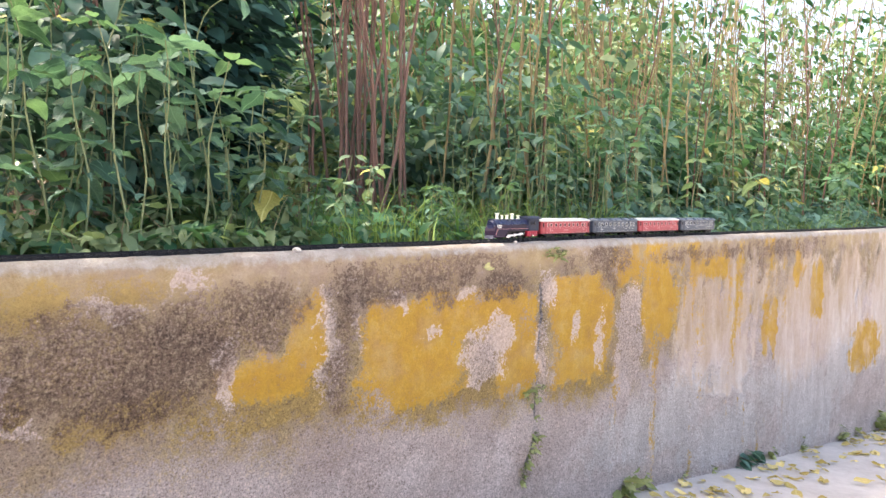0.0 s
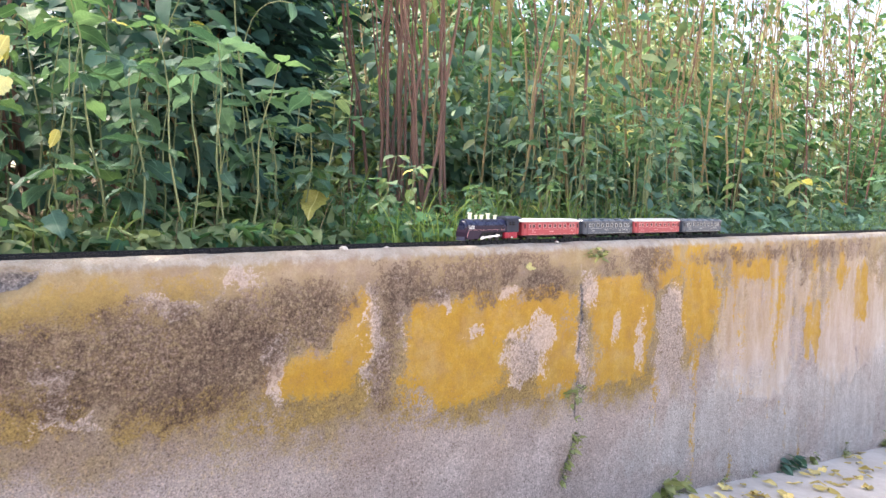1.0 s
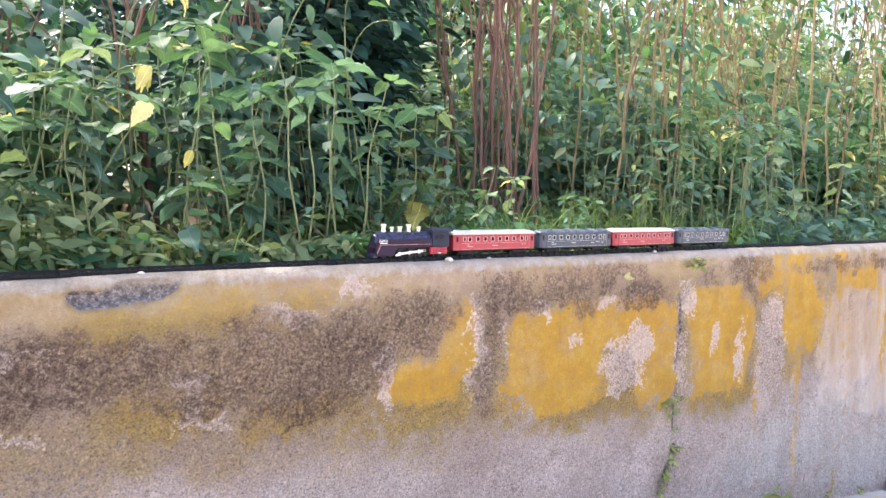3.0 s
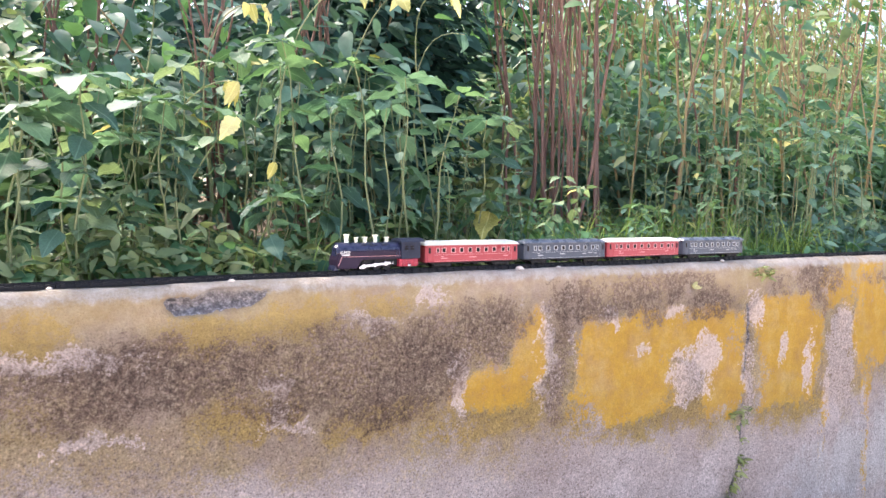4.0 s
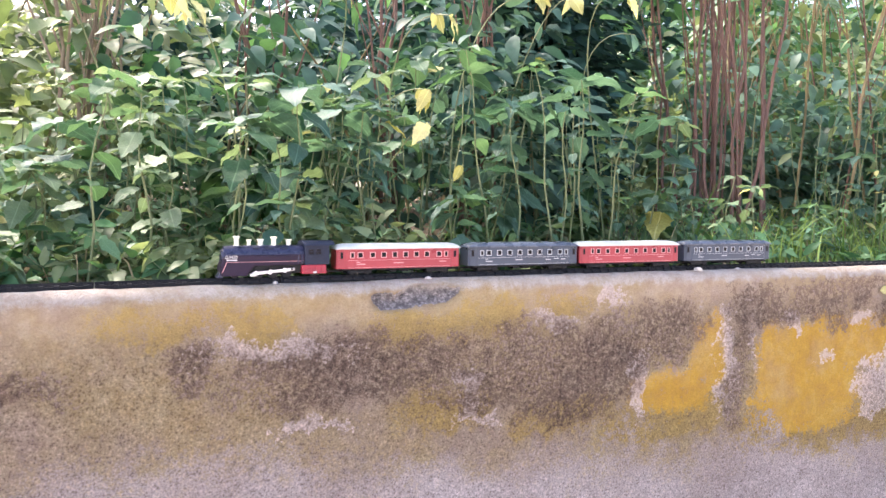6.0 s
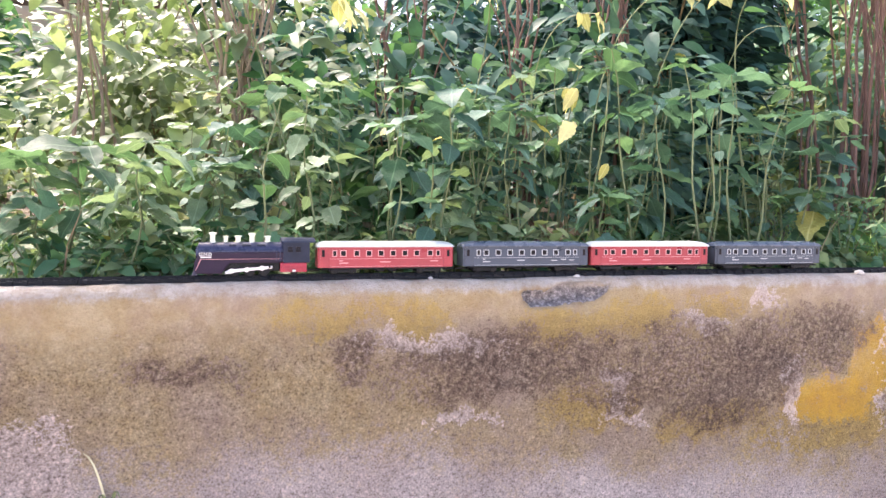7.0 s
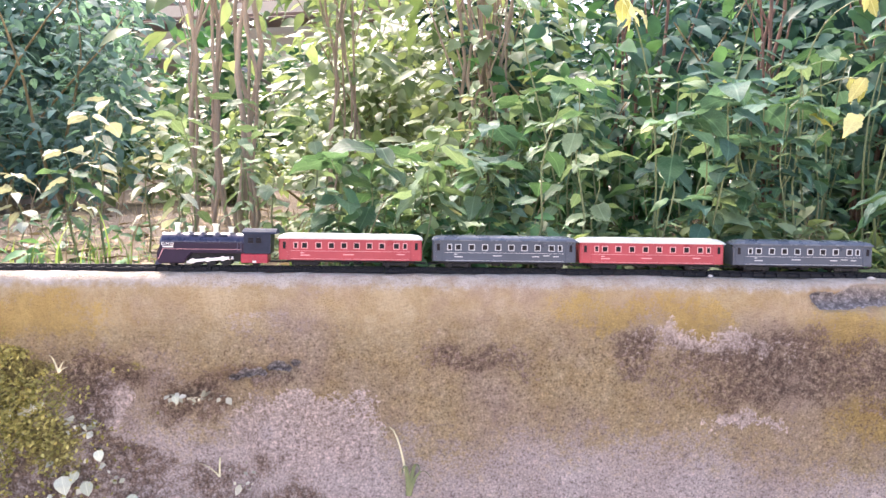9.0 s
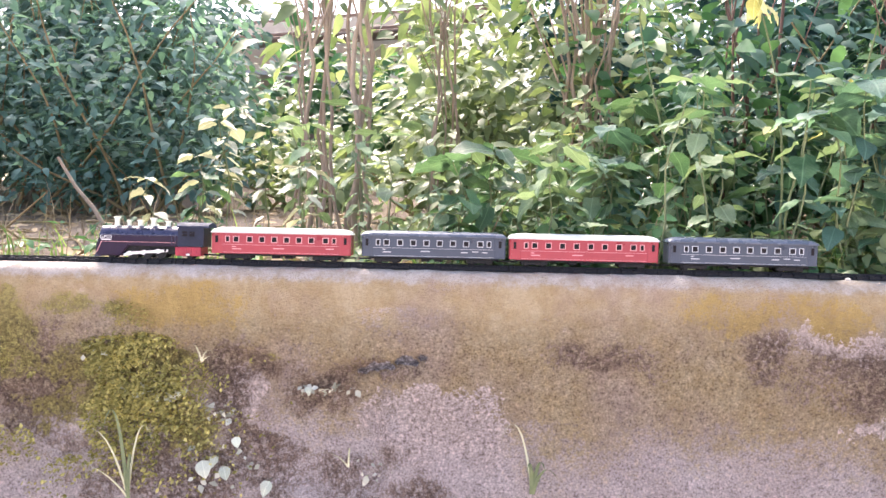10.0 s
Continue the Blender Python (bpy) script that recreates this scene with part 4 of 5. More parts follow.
def broadleaf(x, back, height, seed, size=0.07, tag="green", pairs=6, lean=0.12, yellow=0.04, bare=0.3):
    """A soft-stemmed weed: a thin stem with opposite leaves, the largest half way up."""
    rng = random.Random(seed)
    y, z = ground_at(x, back)
    root = tagged(new("broadleaf_plant"), {"green": "green broadleaf weed on a thin stem behind the wall", "blue": "bluish green broadleaf weed with a slender stem", "pale": "pale green broadleaf weed behind the wall, sunlight put into its leaf colour", "ash": "ash-pale broadleaf weed at the open end of the hedge"}[tag], "plant", "weeds behind the wall")
    root.matrix_basis = pose(x, y, z)
    dx, dy = rng.uniform(-lean, lean), rng.uniform(-lean * 1.2, lean * 0.5)
    pts = [(dx * height * u ** 1.6 + 0.006 * math.sin(u * 9 + seed), dy * height * u ** 1.6, height * u - 0.012 * (u == 0)) for u in np.linspace(0, 1, 8)]
    v, f = tube(pts, np.linspace(0.0023, 0.0009, 8) * (0.7 + height))
    put_mesh("stem", mesh_from("stem", v, f, True), STEM, root)
    us = np.linspace(0, 1, 8)

    def leaf(u, az, tilt, grow):
        px = [np.interp(u, us, [p[i] for p in pts]) for i in range(3)]
        which = "yellow" if rng.random() < yellow else tag
        ob = put_mesh("leaf", SETS[which][rng.randrange(4)], None, root, "yellowed leaf" if which == "yellow" else "")
        ob.matrix_basis = pose(*px, 0, 0, az) @ pose(0, 0, 0, tilt, rng.uniform(-22, 22), 0) @ pose(0, 0.010, 0) @ Matrix.Diagonal((grow * rng.uniform(0.85, 1.2), grow, grow, 1))
    # opposite pairs up the stem, then a whorl spread flat at the tip
    for k in range(pairs):
        u = bare + (0.92 - bare) * (k + 0.5 + rng.uniform(-0.3, 0.3)) / pairs
        turn = rng.uniform(0, 180)
        for side in (0, 180):
            if rng.random() < 0.15:
                continue
            az = turn + side + rng.uniform(-25, 25) if rng.random() < 0.65 else 180 + rng.uniform(-80, 80)
            leaf(u, az, rng.uniform(-42, 14), size * (0.45 + 0.6 * u) * rng.uniform(0.7, 1.25))
    turn, many = rng.uniform(0, 360), rng.randrange(4, 6)
    for k in range(many):
        leaf(1.0, turn + 360 * k / many + rng.uniform(-20, 20), rng.uniform(-24, 16), size * rng.uniform(0.75, 1.2))
    return root


def cane(x, back, height, seed, r=0.006, mat=None, lean=0.10, leaves=0, size=0.06, foliage=None, name="cane", from_h=0.35):
    """A bare upright woody stem, with a light crown of leaves higher up."""
    rng = random.Random(seed)
    y, z = ground_at(x, back)
    root = tagged(new(name), "thin red-brown woody cane rising behind the wall" if mat is BARK_RED else "thin olive-brown cane rising behind the wall", "cane", "canes behind the wall")
    root.matrix_basis = pose(x, y, z - 0.02)
    dx, dy = rng.uniform(-lean, lean), rng.uniform(-lean, lean)
    us = np.linspace(0, 1, 12)
    pts = np.stack([dx * height * us + 0.024 * np.sin(us * rng.uniform(4, 10) + seed) + 0.010 * np.sin(us * rng.uniform(14, 26) + seed), dy * height * us + 0.018 * np.cos(us * 6 + seed), height * us], 1)
    tubes = [tube(pts, np.linspace(r, r * 0.45, 12), 6)]
    for k in range(rng.randrange(1, 4)):
        u = rng.uniform(0.3, 0.8)
        b0 = np.array([np.interp(u, us, pts[:, i]) for i in range(3)])
        d = np.array([rng.uniform(-0.4, 0.4), rng.uniform(-0.4, 0.4), 1.0])
        ln = rng.uniform(0.15, 0.45) * height
        tubes.append(tube([b0 + d * ln * t for t in np.linspace(0, 1, 5)], np.linspace(r * 0.55, r * 0.2, 5), 5))
    for k, (v, f) in enumerate(tubes):
        put_mesh("branch" if k else "stem", mesh_from("stem", v, f, True), mat, root)
    if leaves:
        rs = np.random.RandomState(seed)
        u = rs.uniform(from_h, 1, leaves)
        base = np.stack([np.interp(u, us, pts[:, i]) for i in range(3)], 1)
        spread = rs.normal(0, 1, (leaves, 3)) * np.array([0.14, 0.14, 0.07])
        outs = np.stack([spread[:, 0] * 5, spread[:, 1] * 5 - 0.3, rs.uniform(-0.9, 0.2, leaves)], 1)
        v, f = leaf_cloud(base + spread, outs, rs.uniform(0.6, 1.3, leaves) * size, seed, rows=4)
        put_mesh("crown", fast_mesh("crown", v, f, foliage or FOLIAGE), None, root)
    return root


def bush(x, back, width, height, seed, count, mat, size=0.05, depth=None, base=0.0, label="", lower=0.0):
    """A shrub: several stems and a broken crown of leaf clumps with gaps between them."""
    rs = np.random.RandomState(seed)
    y, z = ground_at(x, back)
    root = tagged(new("shrub"), label or "dense green shrub behind the wall", "shrub", "shrubs behind the wall")
    root.matrix_basis = pose(x, y, z - 0.02)
    depth = depth or width * 0.7
    tubes, clumps = [], []
    for k in range(max(5, int(count / 90))):
        ex, ey = rs.uniform(-width, width) / 2, rs.uniform(-depth, depth) / 2
        hz = height * rs.uniform(0.25, 1.0) * (1 - 0.35 * abs(ex) / width)
        us = np.linspace(0, 1, 7)
        sx = rs.uniform(-width, width) / 3
        pts = np.stack([sx + (ex - sx) * us, ey * us, base * 0 + hz * us], 1)
        pts[:, 0] += 0.02 * np.sin(us * 7 + k)
        if k % 2 == 0:
            tubes.append(tube(pts, np.linspace(0.006, 0.0018, 7), 5))
        for u in np.linspace(0.35 if lower == 0 else lower, 1.0, 5):
            clumps.append([np.interp(u, us, pts[:, i]) for i in range(3)])
    clumps = np.array(clumps)
    v, f = joined(tubes)
    put_mesh("trunk", mesh_from("trunk", v, f, True), BARK_OLIVE, root)
    pick = clumps[rs.randint(0, len(clumps), count)]
    off = rs.normal(0, 1, (count, 3)) * np.array([0.07, 0.07, 0.055]) * (0.6 + height * 0.5)
    places = pick + off
    places[:, 2] = np.abs(places[:, 2]) + 0.01
    outs = np.stack([off[:, 0] * 8 + rs.normal(0, 0.4, count), off[:, 1] * 8 - 0.35 + rs.normal(0, 0.4, count), rs.uniform(-0.8, 0.35, count)], 1)
    v, f = leaf_cloud(places, outs, rs.uniform(0.6, 1.4, count) * size, seed + 1, rows=4)
    tagged(put_mesh("foliage", fast_mesh("foliage", v, f, mat), None, root), kind="stuff")
    return root


def grass_band(name, x0, x1, b0, b1, count, seed, mat, low, high, label, wide=0.0022):
    """Blades of grass over a strip behind the wall, uncountable."""
    rs = np.random.RandomState(seed)
    xs, bs = rs.uniform(x0, x1, count), rs.uniform(b0, b1, count)
    ys = face_y(xs) + bs
    zs = np.where(bs > 0.22, soil_z(xs, ys), TOP - 0.004)
    h = rs.uniform(low, high, count) * (0.5 + rs.rand(count))
    lean = rs.normal(0, 0.45, (count, 2))
    az = rs.uniform(0, math.pi, count)
    u = np.linspace(0, 1, 4)
    verts = []
    for k in u:
        cx, cy, cz = xs + lean[:, 0] * h * k ** 2, ys + lean[:, 1] * h * k ** 2, zs + h * (k - 0.25 * k * k * np.abs(lean[:, 0]))
        w = wide * (1 - 0.92 * k) * (0.6 + h * 4)
        verts += [np.stack([cx - w * np.cos(az), cy - w * np.sin(az), cz], 1), np.stack([cx + w * np.cos(az), cy + w * np.sin(az), cz], 1)]
    verts = np.stack(verts, 1).reshape(-1, 3)
    quad = np.array([(0, 1, 3, 2), (2, 3, 5, 4), (4, 5, 7, 6)])
    faces = (quad[None] + (np.arange(count) * 8)[:, None, None]).reshape(-1, 4)
    return tagged(put_mesh(name, fast_mesh(name, verts, faces, mat), None), label, "grass", kind="stuff")


def low_weeds(name, x0, x1, b0, b1, count, seed, mat, size, high, label):
    """A low mat of small leaves on the soil, uncountable."""
    rs = np.random.RandomState(seed)
    xs, bs = rs.uniform(x0, x1, count), b0 + (b1 - b0) * rs.rand(count) ** 0.8
    lift = np.clip(0.35 + 1.4 * fbm(xs * 4, bs * 4 + 2, seed), 0.08, 1.0)
    ys = face_y(xs) + bs
    zs = np.where(bs > 0.22, soil_z(xs, ys), TOP) + rs.rand(count) * high * lift * np.clip((bs - 0.05) / 0.12, 0.25, 1)
    outs = np.stack([rs.normal(0, 0.6, count), rs.normal(-0.45, 0.5, count), rs.uniform(-0.6, 0.5, count)], 1)
    v, f = leaf_cloud(np.stack([xs, ys, zs], 1), outs, rs.uniform(0.5, 1.5, count) * size, seed + 3)
    return tagged(put_mesh(name, fast_mesh(name, v, f, mat), None), label, "undergrowth", kind="stuff")


def tallest(x):
    """How high the front weeds stand along the wall."""
    return float(np.interp(x, [-1.25, -0.95, -0.6, -0.25, 0.0, 0.38, 0.50, 0.68, 1.0, 1.12, 1.7, 2.2, 4.0], [0.16, 0.20, 0.27, 0.34, 0.36, 0.36, 0.22, 0.12, 0.13, 0.34, 0.42, 0.26, 0.30]))


# undergrowth along the foot of the hedge
grass_band("grass", -1.9, 4.5, 0.085, 0.50, 2600, 11, GRASS, 0.02, 0.07, "green grass along the wall's back")
grass_band("grass", 0.45, 1.5, 0.10, 0.70, 1500, 12, GRASS, 0.05, 0.13, "pale green grass round the foot of the canes")
grass_band("dry_grass", -2.6, 1.2, 0.09, 1.2, 1100, 13, STRAW, 0.03, 0.12, "dry straw stalks among the weeds", 0.0014)
low_weeds("low_weeds", -1.0, 1.6, 0.09, 0.55, 5600, 21, FOLIAGE, 0.030, 0.20, "low green weeds behind the track")
low_weeds("low_weeds", 1.4, 4.4, 0.09, 0.80, 5200, 22, FOLIAGE_BLUE, 0.042, 0.24, "low bluish green weeds behind the track")
# brighter stretches: these low leaves carry the sunlight in their colour
low_weeds("low_weeds", -1.15, -0.3, 0.085, 0.95, 3000, 23, FOLIAGE_SUN_TINT, 0.030, 0.12, "low pale green weeds behind the track, sunlight in their leaf colour")
low_weeds("low_weeds", -0.7, 0.45, 0.09, 0.42, 2200, 24, FOLIAGE_SUN_TINT, 0.034, 0.22, "low pale green weeds among the taller stems, sunlight in their leaf colour")
rng = random.Random(4)
# front row of weeds
for k in range(215):
    x = -0.98 + 2.75 * (k + rng.random()) / 215
    back = rng.uniform(0.11, 0.55)
    tall = tallest(x) * (rng.uniform(0.75, 1.1) if k % 3 else rng.uniform(0.25, 0.7)) * (1 + 0.35 * (back - 0.11))
    # left of x = -0.2 more weeds get the pale, sun-coloured leaves
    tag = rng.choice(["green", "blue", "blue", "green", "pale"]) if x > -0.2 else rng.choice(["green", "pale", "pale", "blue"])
    broadleaf(x, back, tall, 100 + k, rng.uniform(0.034, 0.076) * (0.66 if x > 1.1 else 0.5 if x > 0.45 else 1.0), tag, rng.randrange(3, 7), yellow=0.012, bare=rng.uniform(0.12, 0.42))
for k in range(40):
    broadleaf(1.7 + 2.6 * (k + rng.random()) / 40, rng.uniform(0.12, 0.6), rng.uniform(0.12, 0.40), 300 + k, rng.uniform(0.05, 0.08), rng.choice(["green", "blue", "pale"]), rng.randrange(4, 7), bare=0.2)
for x, back, tall, tag in ((-1.21, 0.30, 0.27, "pale"), (-1.27, 0.42, 0.26, "pale"), (-1.14, 0.36, 0.24, "pale"), (-1.08, 0.30, 0.26, "pale"), (-1.17, 0.48, 0.30, "pale"), (-1.02, 0.42, 0.30, "pale"), (-1.44, 0.34, 0.17, "green")):
    broadleaf(x, back, tall, int(x * -100), 0.046, tag, 8, yellow=0.0, bare=0.25)
# red-brown canes in a clump, others in bundles further along
for k in range(24):
    cane(0.89 + rng.gauss(0, 0.042), 0.52 + rng.uniform(-0.10, 0.22), rng.uniform(1.1, 1.6), 500 + k, rng.uniform(0.0024, 0.0058), BARK_RED, 0.09, 18, 0.06, FOLIAGE, from_h=0.62)
for cx, cb, many in ((-1.40, 0.98, 5), (-1.20, 0.62, 7), (-1.02, 1.05, 6), (-0.66, 0.85, 13), (-0.30, 0.75, 6), (-0.02, 0.62, 6), (0.22, 0.70, 6)):
    for k in range(many):
        cane(cx + rng.gauss(0, 0.035), cb + rng.gauss(0, 0.05), rng.uniform(0.9, 1.4), 700 + k + int(cx * 50), rng.uniform(0.0045, 0.0085) if cx == -1.20 else rng.uniform(0.003, 0.0062), BARK_TAN if cx < -0.5 else BARK_RED, 0.08, 16, 0.06, FOLIAGE_SUN_TINT if cx < -0.5 else FOLIAGE, from_h=0.45)
for k in range(230):
    x = 1.25 + 6.4 * ((k + rng.random()) / 230) ** 1.3
    cane(x, rng.uniform(0.35, 1.5), rng.uniform(1.2, 2.2), 600 + k, rng.uniform(0.0022, 0.0058), BARK_OLIVE if rng.random() < 0.7 else BARK_RED, 0.20, 34, 0.055, rng.choice([FOLIAGE_SUN_TINT, FOLIAGE, FOLIAGE] if x > 1.9 else [FOLIAGE_SUN_TINT, FOLIAGE, FOLIAGE_BLUE]), from_h=0.2)
# shrubs in depth; shade and sunlight among them are put into the leaf colours
for x, back, w, h, n, mat, size in (
        (-0.85, 0.75, 0.5, 0.42, 600, FOLIAGE_SUN_TINT, 0.050), (-0.45, 0.70, 0.6, 0.55, 700, FOLIAGE, 0.055), (-0.05, 0.72, 0.6, 0.62, 800, FOLIAGE_BLUE, 0.055), (0.30, 0.70, 0.5, 0.75, 800, FOLIAGE_BLUE, 0.060),
        (0.60, 1.10, 0.6, 1.15, 2300, FOLIAGE_DEEP_SHADE, 0.065), (1.0, 1.30, 0.7, 0.50, 900, FOLIAGE_SUN_TINT, 0.050), (1.5, 1.7, 0.7, 0.7, 900, FOLIAGE_SUN_TINT, 0.060), (1.25, 0.85, 0.5, 0.80, 700, FOLIAGE_BLUE, 0.060), (1.60, 0.75, 0.6, 0.8, 800, FOLIAGE_BLUE, 0.065),
        (1.95, 0.80, 0.6, 0.65, 800, FOLIAGE, 0.060), (2.45, 0.85, 0.7, 0.55, 800, FOLIAGE_BLUE, 0.060), (3.0, 0.95, 0.8, 0.50, 800, FOLIAGE, 0.065), (3.6, 1.0, 0.9, 0.55, 800, FOLIAGE_SUN_TINT, 0.065), (4.3, 1.0, 0.9, 0.60, 800, FOLIAGE, 0.065),
        (0.56, 0.92, 0.40, 1.2, 1700, FOLIAGE_DEEP_SHADE, 0.060), (0.9, 2.2, 1.2, 1.5, 1300, FOLIAGE, 0.075), (1.9, 1.5, 0.9, 1.2, 1000, FOLIAGE, 0.070), (2.9, 1.6, 1.0, 0.9, 900, FOLIAGE_SUN_TINT, 0.070),
        (-0.2, 1.6, 1.1, 1.3, 1300, FOLIAGE_DEEP_SHADE, 0.075), (0.45, 1.8, 1.0, 1.5, 1500, FOLIAGE_DEEP_SHADE, 0.075), (1.3, 2.0, 1.2, 1.3, 1100, FOLIAGE, 0.075), (2.4, 2.0, 1.2, 1.3, 1200, FOLIAGE, 0.080), (3.8, 2.2, 1.4, 1.2, 1200, FOLIAGE_SUN_TINT, 0.085), (5.2, 2.0, 1.5, 1.1, 900, FOLIAGE_SUN_TINT, 0.085),
        (-0.9, 2.0, 1.0, 1.1, 1000, FOLIAGE_SUN_TINT, 0.075), (-1.08, 1.25, 0.5, 0.60, 1100, FOLIAGE_SUN_TINT, 0.050), (-0.62, 1.3, 0.6, 0.95, 900, FOLIAGE_SUN_TINT, 0.055), (-2.65, 2.1, 1.0, 1.4, 3800, FOLIAGE_HAZE, 0.054), (-3.0, 2.8, 1.6, 1.7, 3800, FOLIAGE_HAZE, 0.066), (-1.5, 2.9, 1.3, 0.7, 900, FOLIAGE_SUN_TINT, 0.07), (-2.10, 1.35, 0.8, 0.85, 2300, FOLIAGE_HAZE, 0.040), (-2.60, 1.6, 1.0, 1.15, 2600, FOLIAGE_HAZE, 0.044), (-2.75, 2.6, 1.4, 1.5, 2600, FOLIAGE_HAZE, 0.055), (-1.60, 1.75, 0.7, 0.45, 700, FOLIAGE_SUN_TINT, 0.050), (-3.2, 2.2, 1.4, 1.5, 1300, FOLIAGE_HAZE, 0.070)):
    bush(x, back, w, h, int(800 + x * 37 + back * 11), n, mat, size, label={"foliage_haze": "blue-green shrub deep behind the wall, haze put into its leaf colour", "foliage_deep_shade": "dark shrub deep behind the wall, shade put into its leaf colour", "foliage_sun_tint": "yellow-green shrub behind the wall, sunlight put into its leaf colour", "foliage_blue_green": "bluish green leafy shrub behind the wall"}.get(mat.name, ""))
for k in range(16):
    bush(-5.0 + 15.0 * (k + 0.5 * rng.random()) / 16, rng.uniform(3.6, 5.4), 2.0, 1.3 if k in (2, 3) else rng.uniform(1.8, 2.6) if k < 9 else rng.uniform(2.0, 2.8), 900 + k, 1700 if k < 8 else 3200, FOLIAGE_DEEP_SHADE if k in (0, 1, 6) else FOLIAGE_SUN_TINT if k in (4, 12) else FOLIAGE, 0.13, label="tall far shrub behind the hedge")

for k in range(9):
    bush(0.9 + 7.5 * (k + 0.4 * rng.random()) / 9, rng.uniform(2.6, 3.4), 1.5, rng.uniform(1.5, 1.9) if k < 3 else rng.uniform(1.4, 1.9), 950 + k, 2300, FOLIAGE_DEEP_SHADE if k in (0, 1) else FOLIAGE_SUN_TINT if k in (5, 7) else FOLIAGE, 0.10, label="tall green shrub in the middle of the hedge")

for k in range(8):
    bush(3.2 + 5.6 * (k + 0.4 * rng.random()) / 8, rng.uniform(0.8, 1.5), 1.0, rng.uniform(0.8, 1.4), 970 + k, 900, (FOLIAGE, FOLIAGE_BLUE, FOLIAGE_SUN_TINT)[k % 3], 0.065, label="green shrub further along behind the wall")
for k in range(8):
    bush(6.5 + 1.5 * k, rng.uniform(0.5, 1.0) + 0.16 * k, 1.8, rng.uniform(1.7, 2.2) + 0.22 * k, 985 + k, 2200, (FOLIAGE, FOLIAGE_SUN_TINT, FOLIAGE)[k % 3], 0.085 + 0.008 * k, label="tall olive-green shrub far along the wall")
low_weeds("weeds", -1.9, -1.0, 0.10, 0.9, 380, 27, FOLIAGE, 0.026, 0.08, "thin green weeds on the soil")


# ---- a house far behind the hedge, of which little shows between the leaves ----
def build_house():
    root = tagged(new("house"), "cream house with a brown tiled roof far behind the hedge", "house")
    z0 = float(soil_z(np.array([-3.2]), np.array([8.5]))[0]) - 0.05
    root.matrix_basis = pose(-3.3, 8.5, z0, 0, 0, -14)
    cream = grained("cream_wall_paint", (0.50, 0.42, 0.32), (0.62, 0.54, 0.43), 3, 0.85)
    brown = grained("brown_roof_tiles", (0.10, 0.065, 0.05), (0.22, 0.15, 0.11), 5, 0.8, 0.6, 0.01)
    grey = grained("grey_roof_sheet", (0.26, 0.25, 0.27), (0.40, 0.38, 0.40), 4, 0.6)
    bm = bmesh.new()
    box(bm, -1.9, 1.9, 0.0, 2.4, 0.0, 2.15)
    part("wall", bm, cream, root, "cream painted wall")
    for k in range(7):
        bm = bmesh.new()
        y, z = -0.45 + 0.26 * k, 1.82 + 0.115 * k
        box(bm, -2.2, 2.2, y, y + 0.32, z, z + 0.035, 0.006, 1)
        part("roof_course", bm, brown, root, "brown tiled roof course")
    bm = bmesh.new()
    prism(bm, [(-0.9, 1.40), (0.9, 1.22), (0.9, 1.26), (-0.9, 1.44)], -1.1, 0.0)
    awning = part("awning", bm, grey, root, "grey sheet awning")
    for x in (-0.85, 0.85):
        bm = bmesh.new()
        rod(bm, (x, -1.0, 0.0), (x, -1.0, 1.31 - 0.1 * x), 0.03)
        part("post", bm, brown, awning)
    for x in (-1.3, 1.35):
        bm = bmesh.new()
        box(bm, x - 0.35, x + 0.35, -0.03, 0.02, 0.6, 1.15, 0.008, 1)
        frame_ = part("window", bm, brown, root, "brown framed dark window")
        bm = bmesh.new()
        box(bm, x - 0.29, x + 0.29, -0.036, -0.028, 0.66, 1.09)
        part("pane", bm, DARK_GLASS, frame_)
    return root


build_house()

# pale-leaved weeds at the open end of the hedge, and a stick leaning there
for x, back, tall in ((-1.41, 0.40, 0.27), (-1.47, 0.46, 0.30), (-1.37, 0.50, 0.25), (-1.44, 0.35, 0.21), (-1.60, 0.50, 0.15), (-1.24, 0.26, 0.20)):
    broadleaf(x, back, tall, int(x * -1000), 0.042, "ash", 6, yellow=0.0, bare=0.3)
stick_x, stick_y = -1.80, float(face_y(-1.80)) + 0.72
v, f = tube([(0, 0, -0.01), (-0.05, 0.01, 0.06), (-0.10, 0.02, 0.11), (-0.15, 0.03, 0.18)], [0.005, 0.005, 0.004, 0.0035], 6)
stick = put_mesh("stick", mesh_from("stick", v, f, True), BARK_TAN, m=pose(stick_x, stick_y, float(soil_z(np.array([stick_x]), np.array([stick_y]))[0])))
tagged(stick, "pale dry stick leaning up from the soil", "stick")


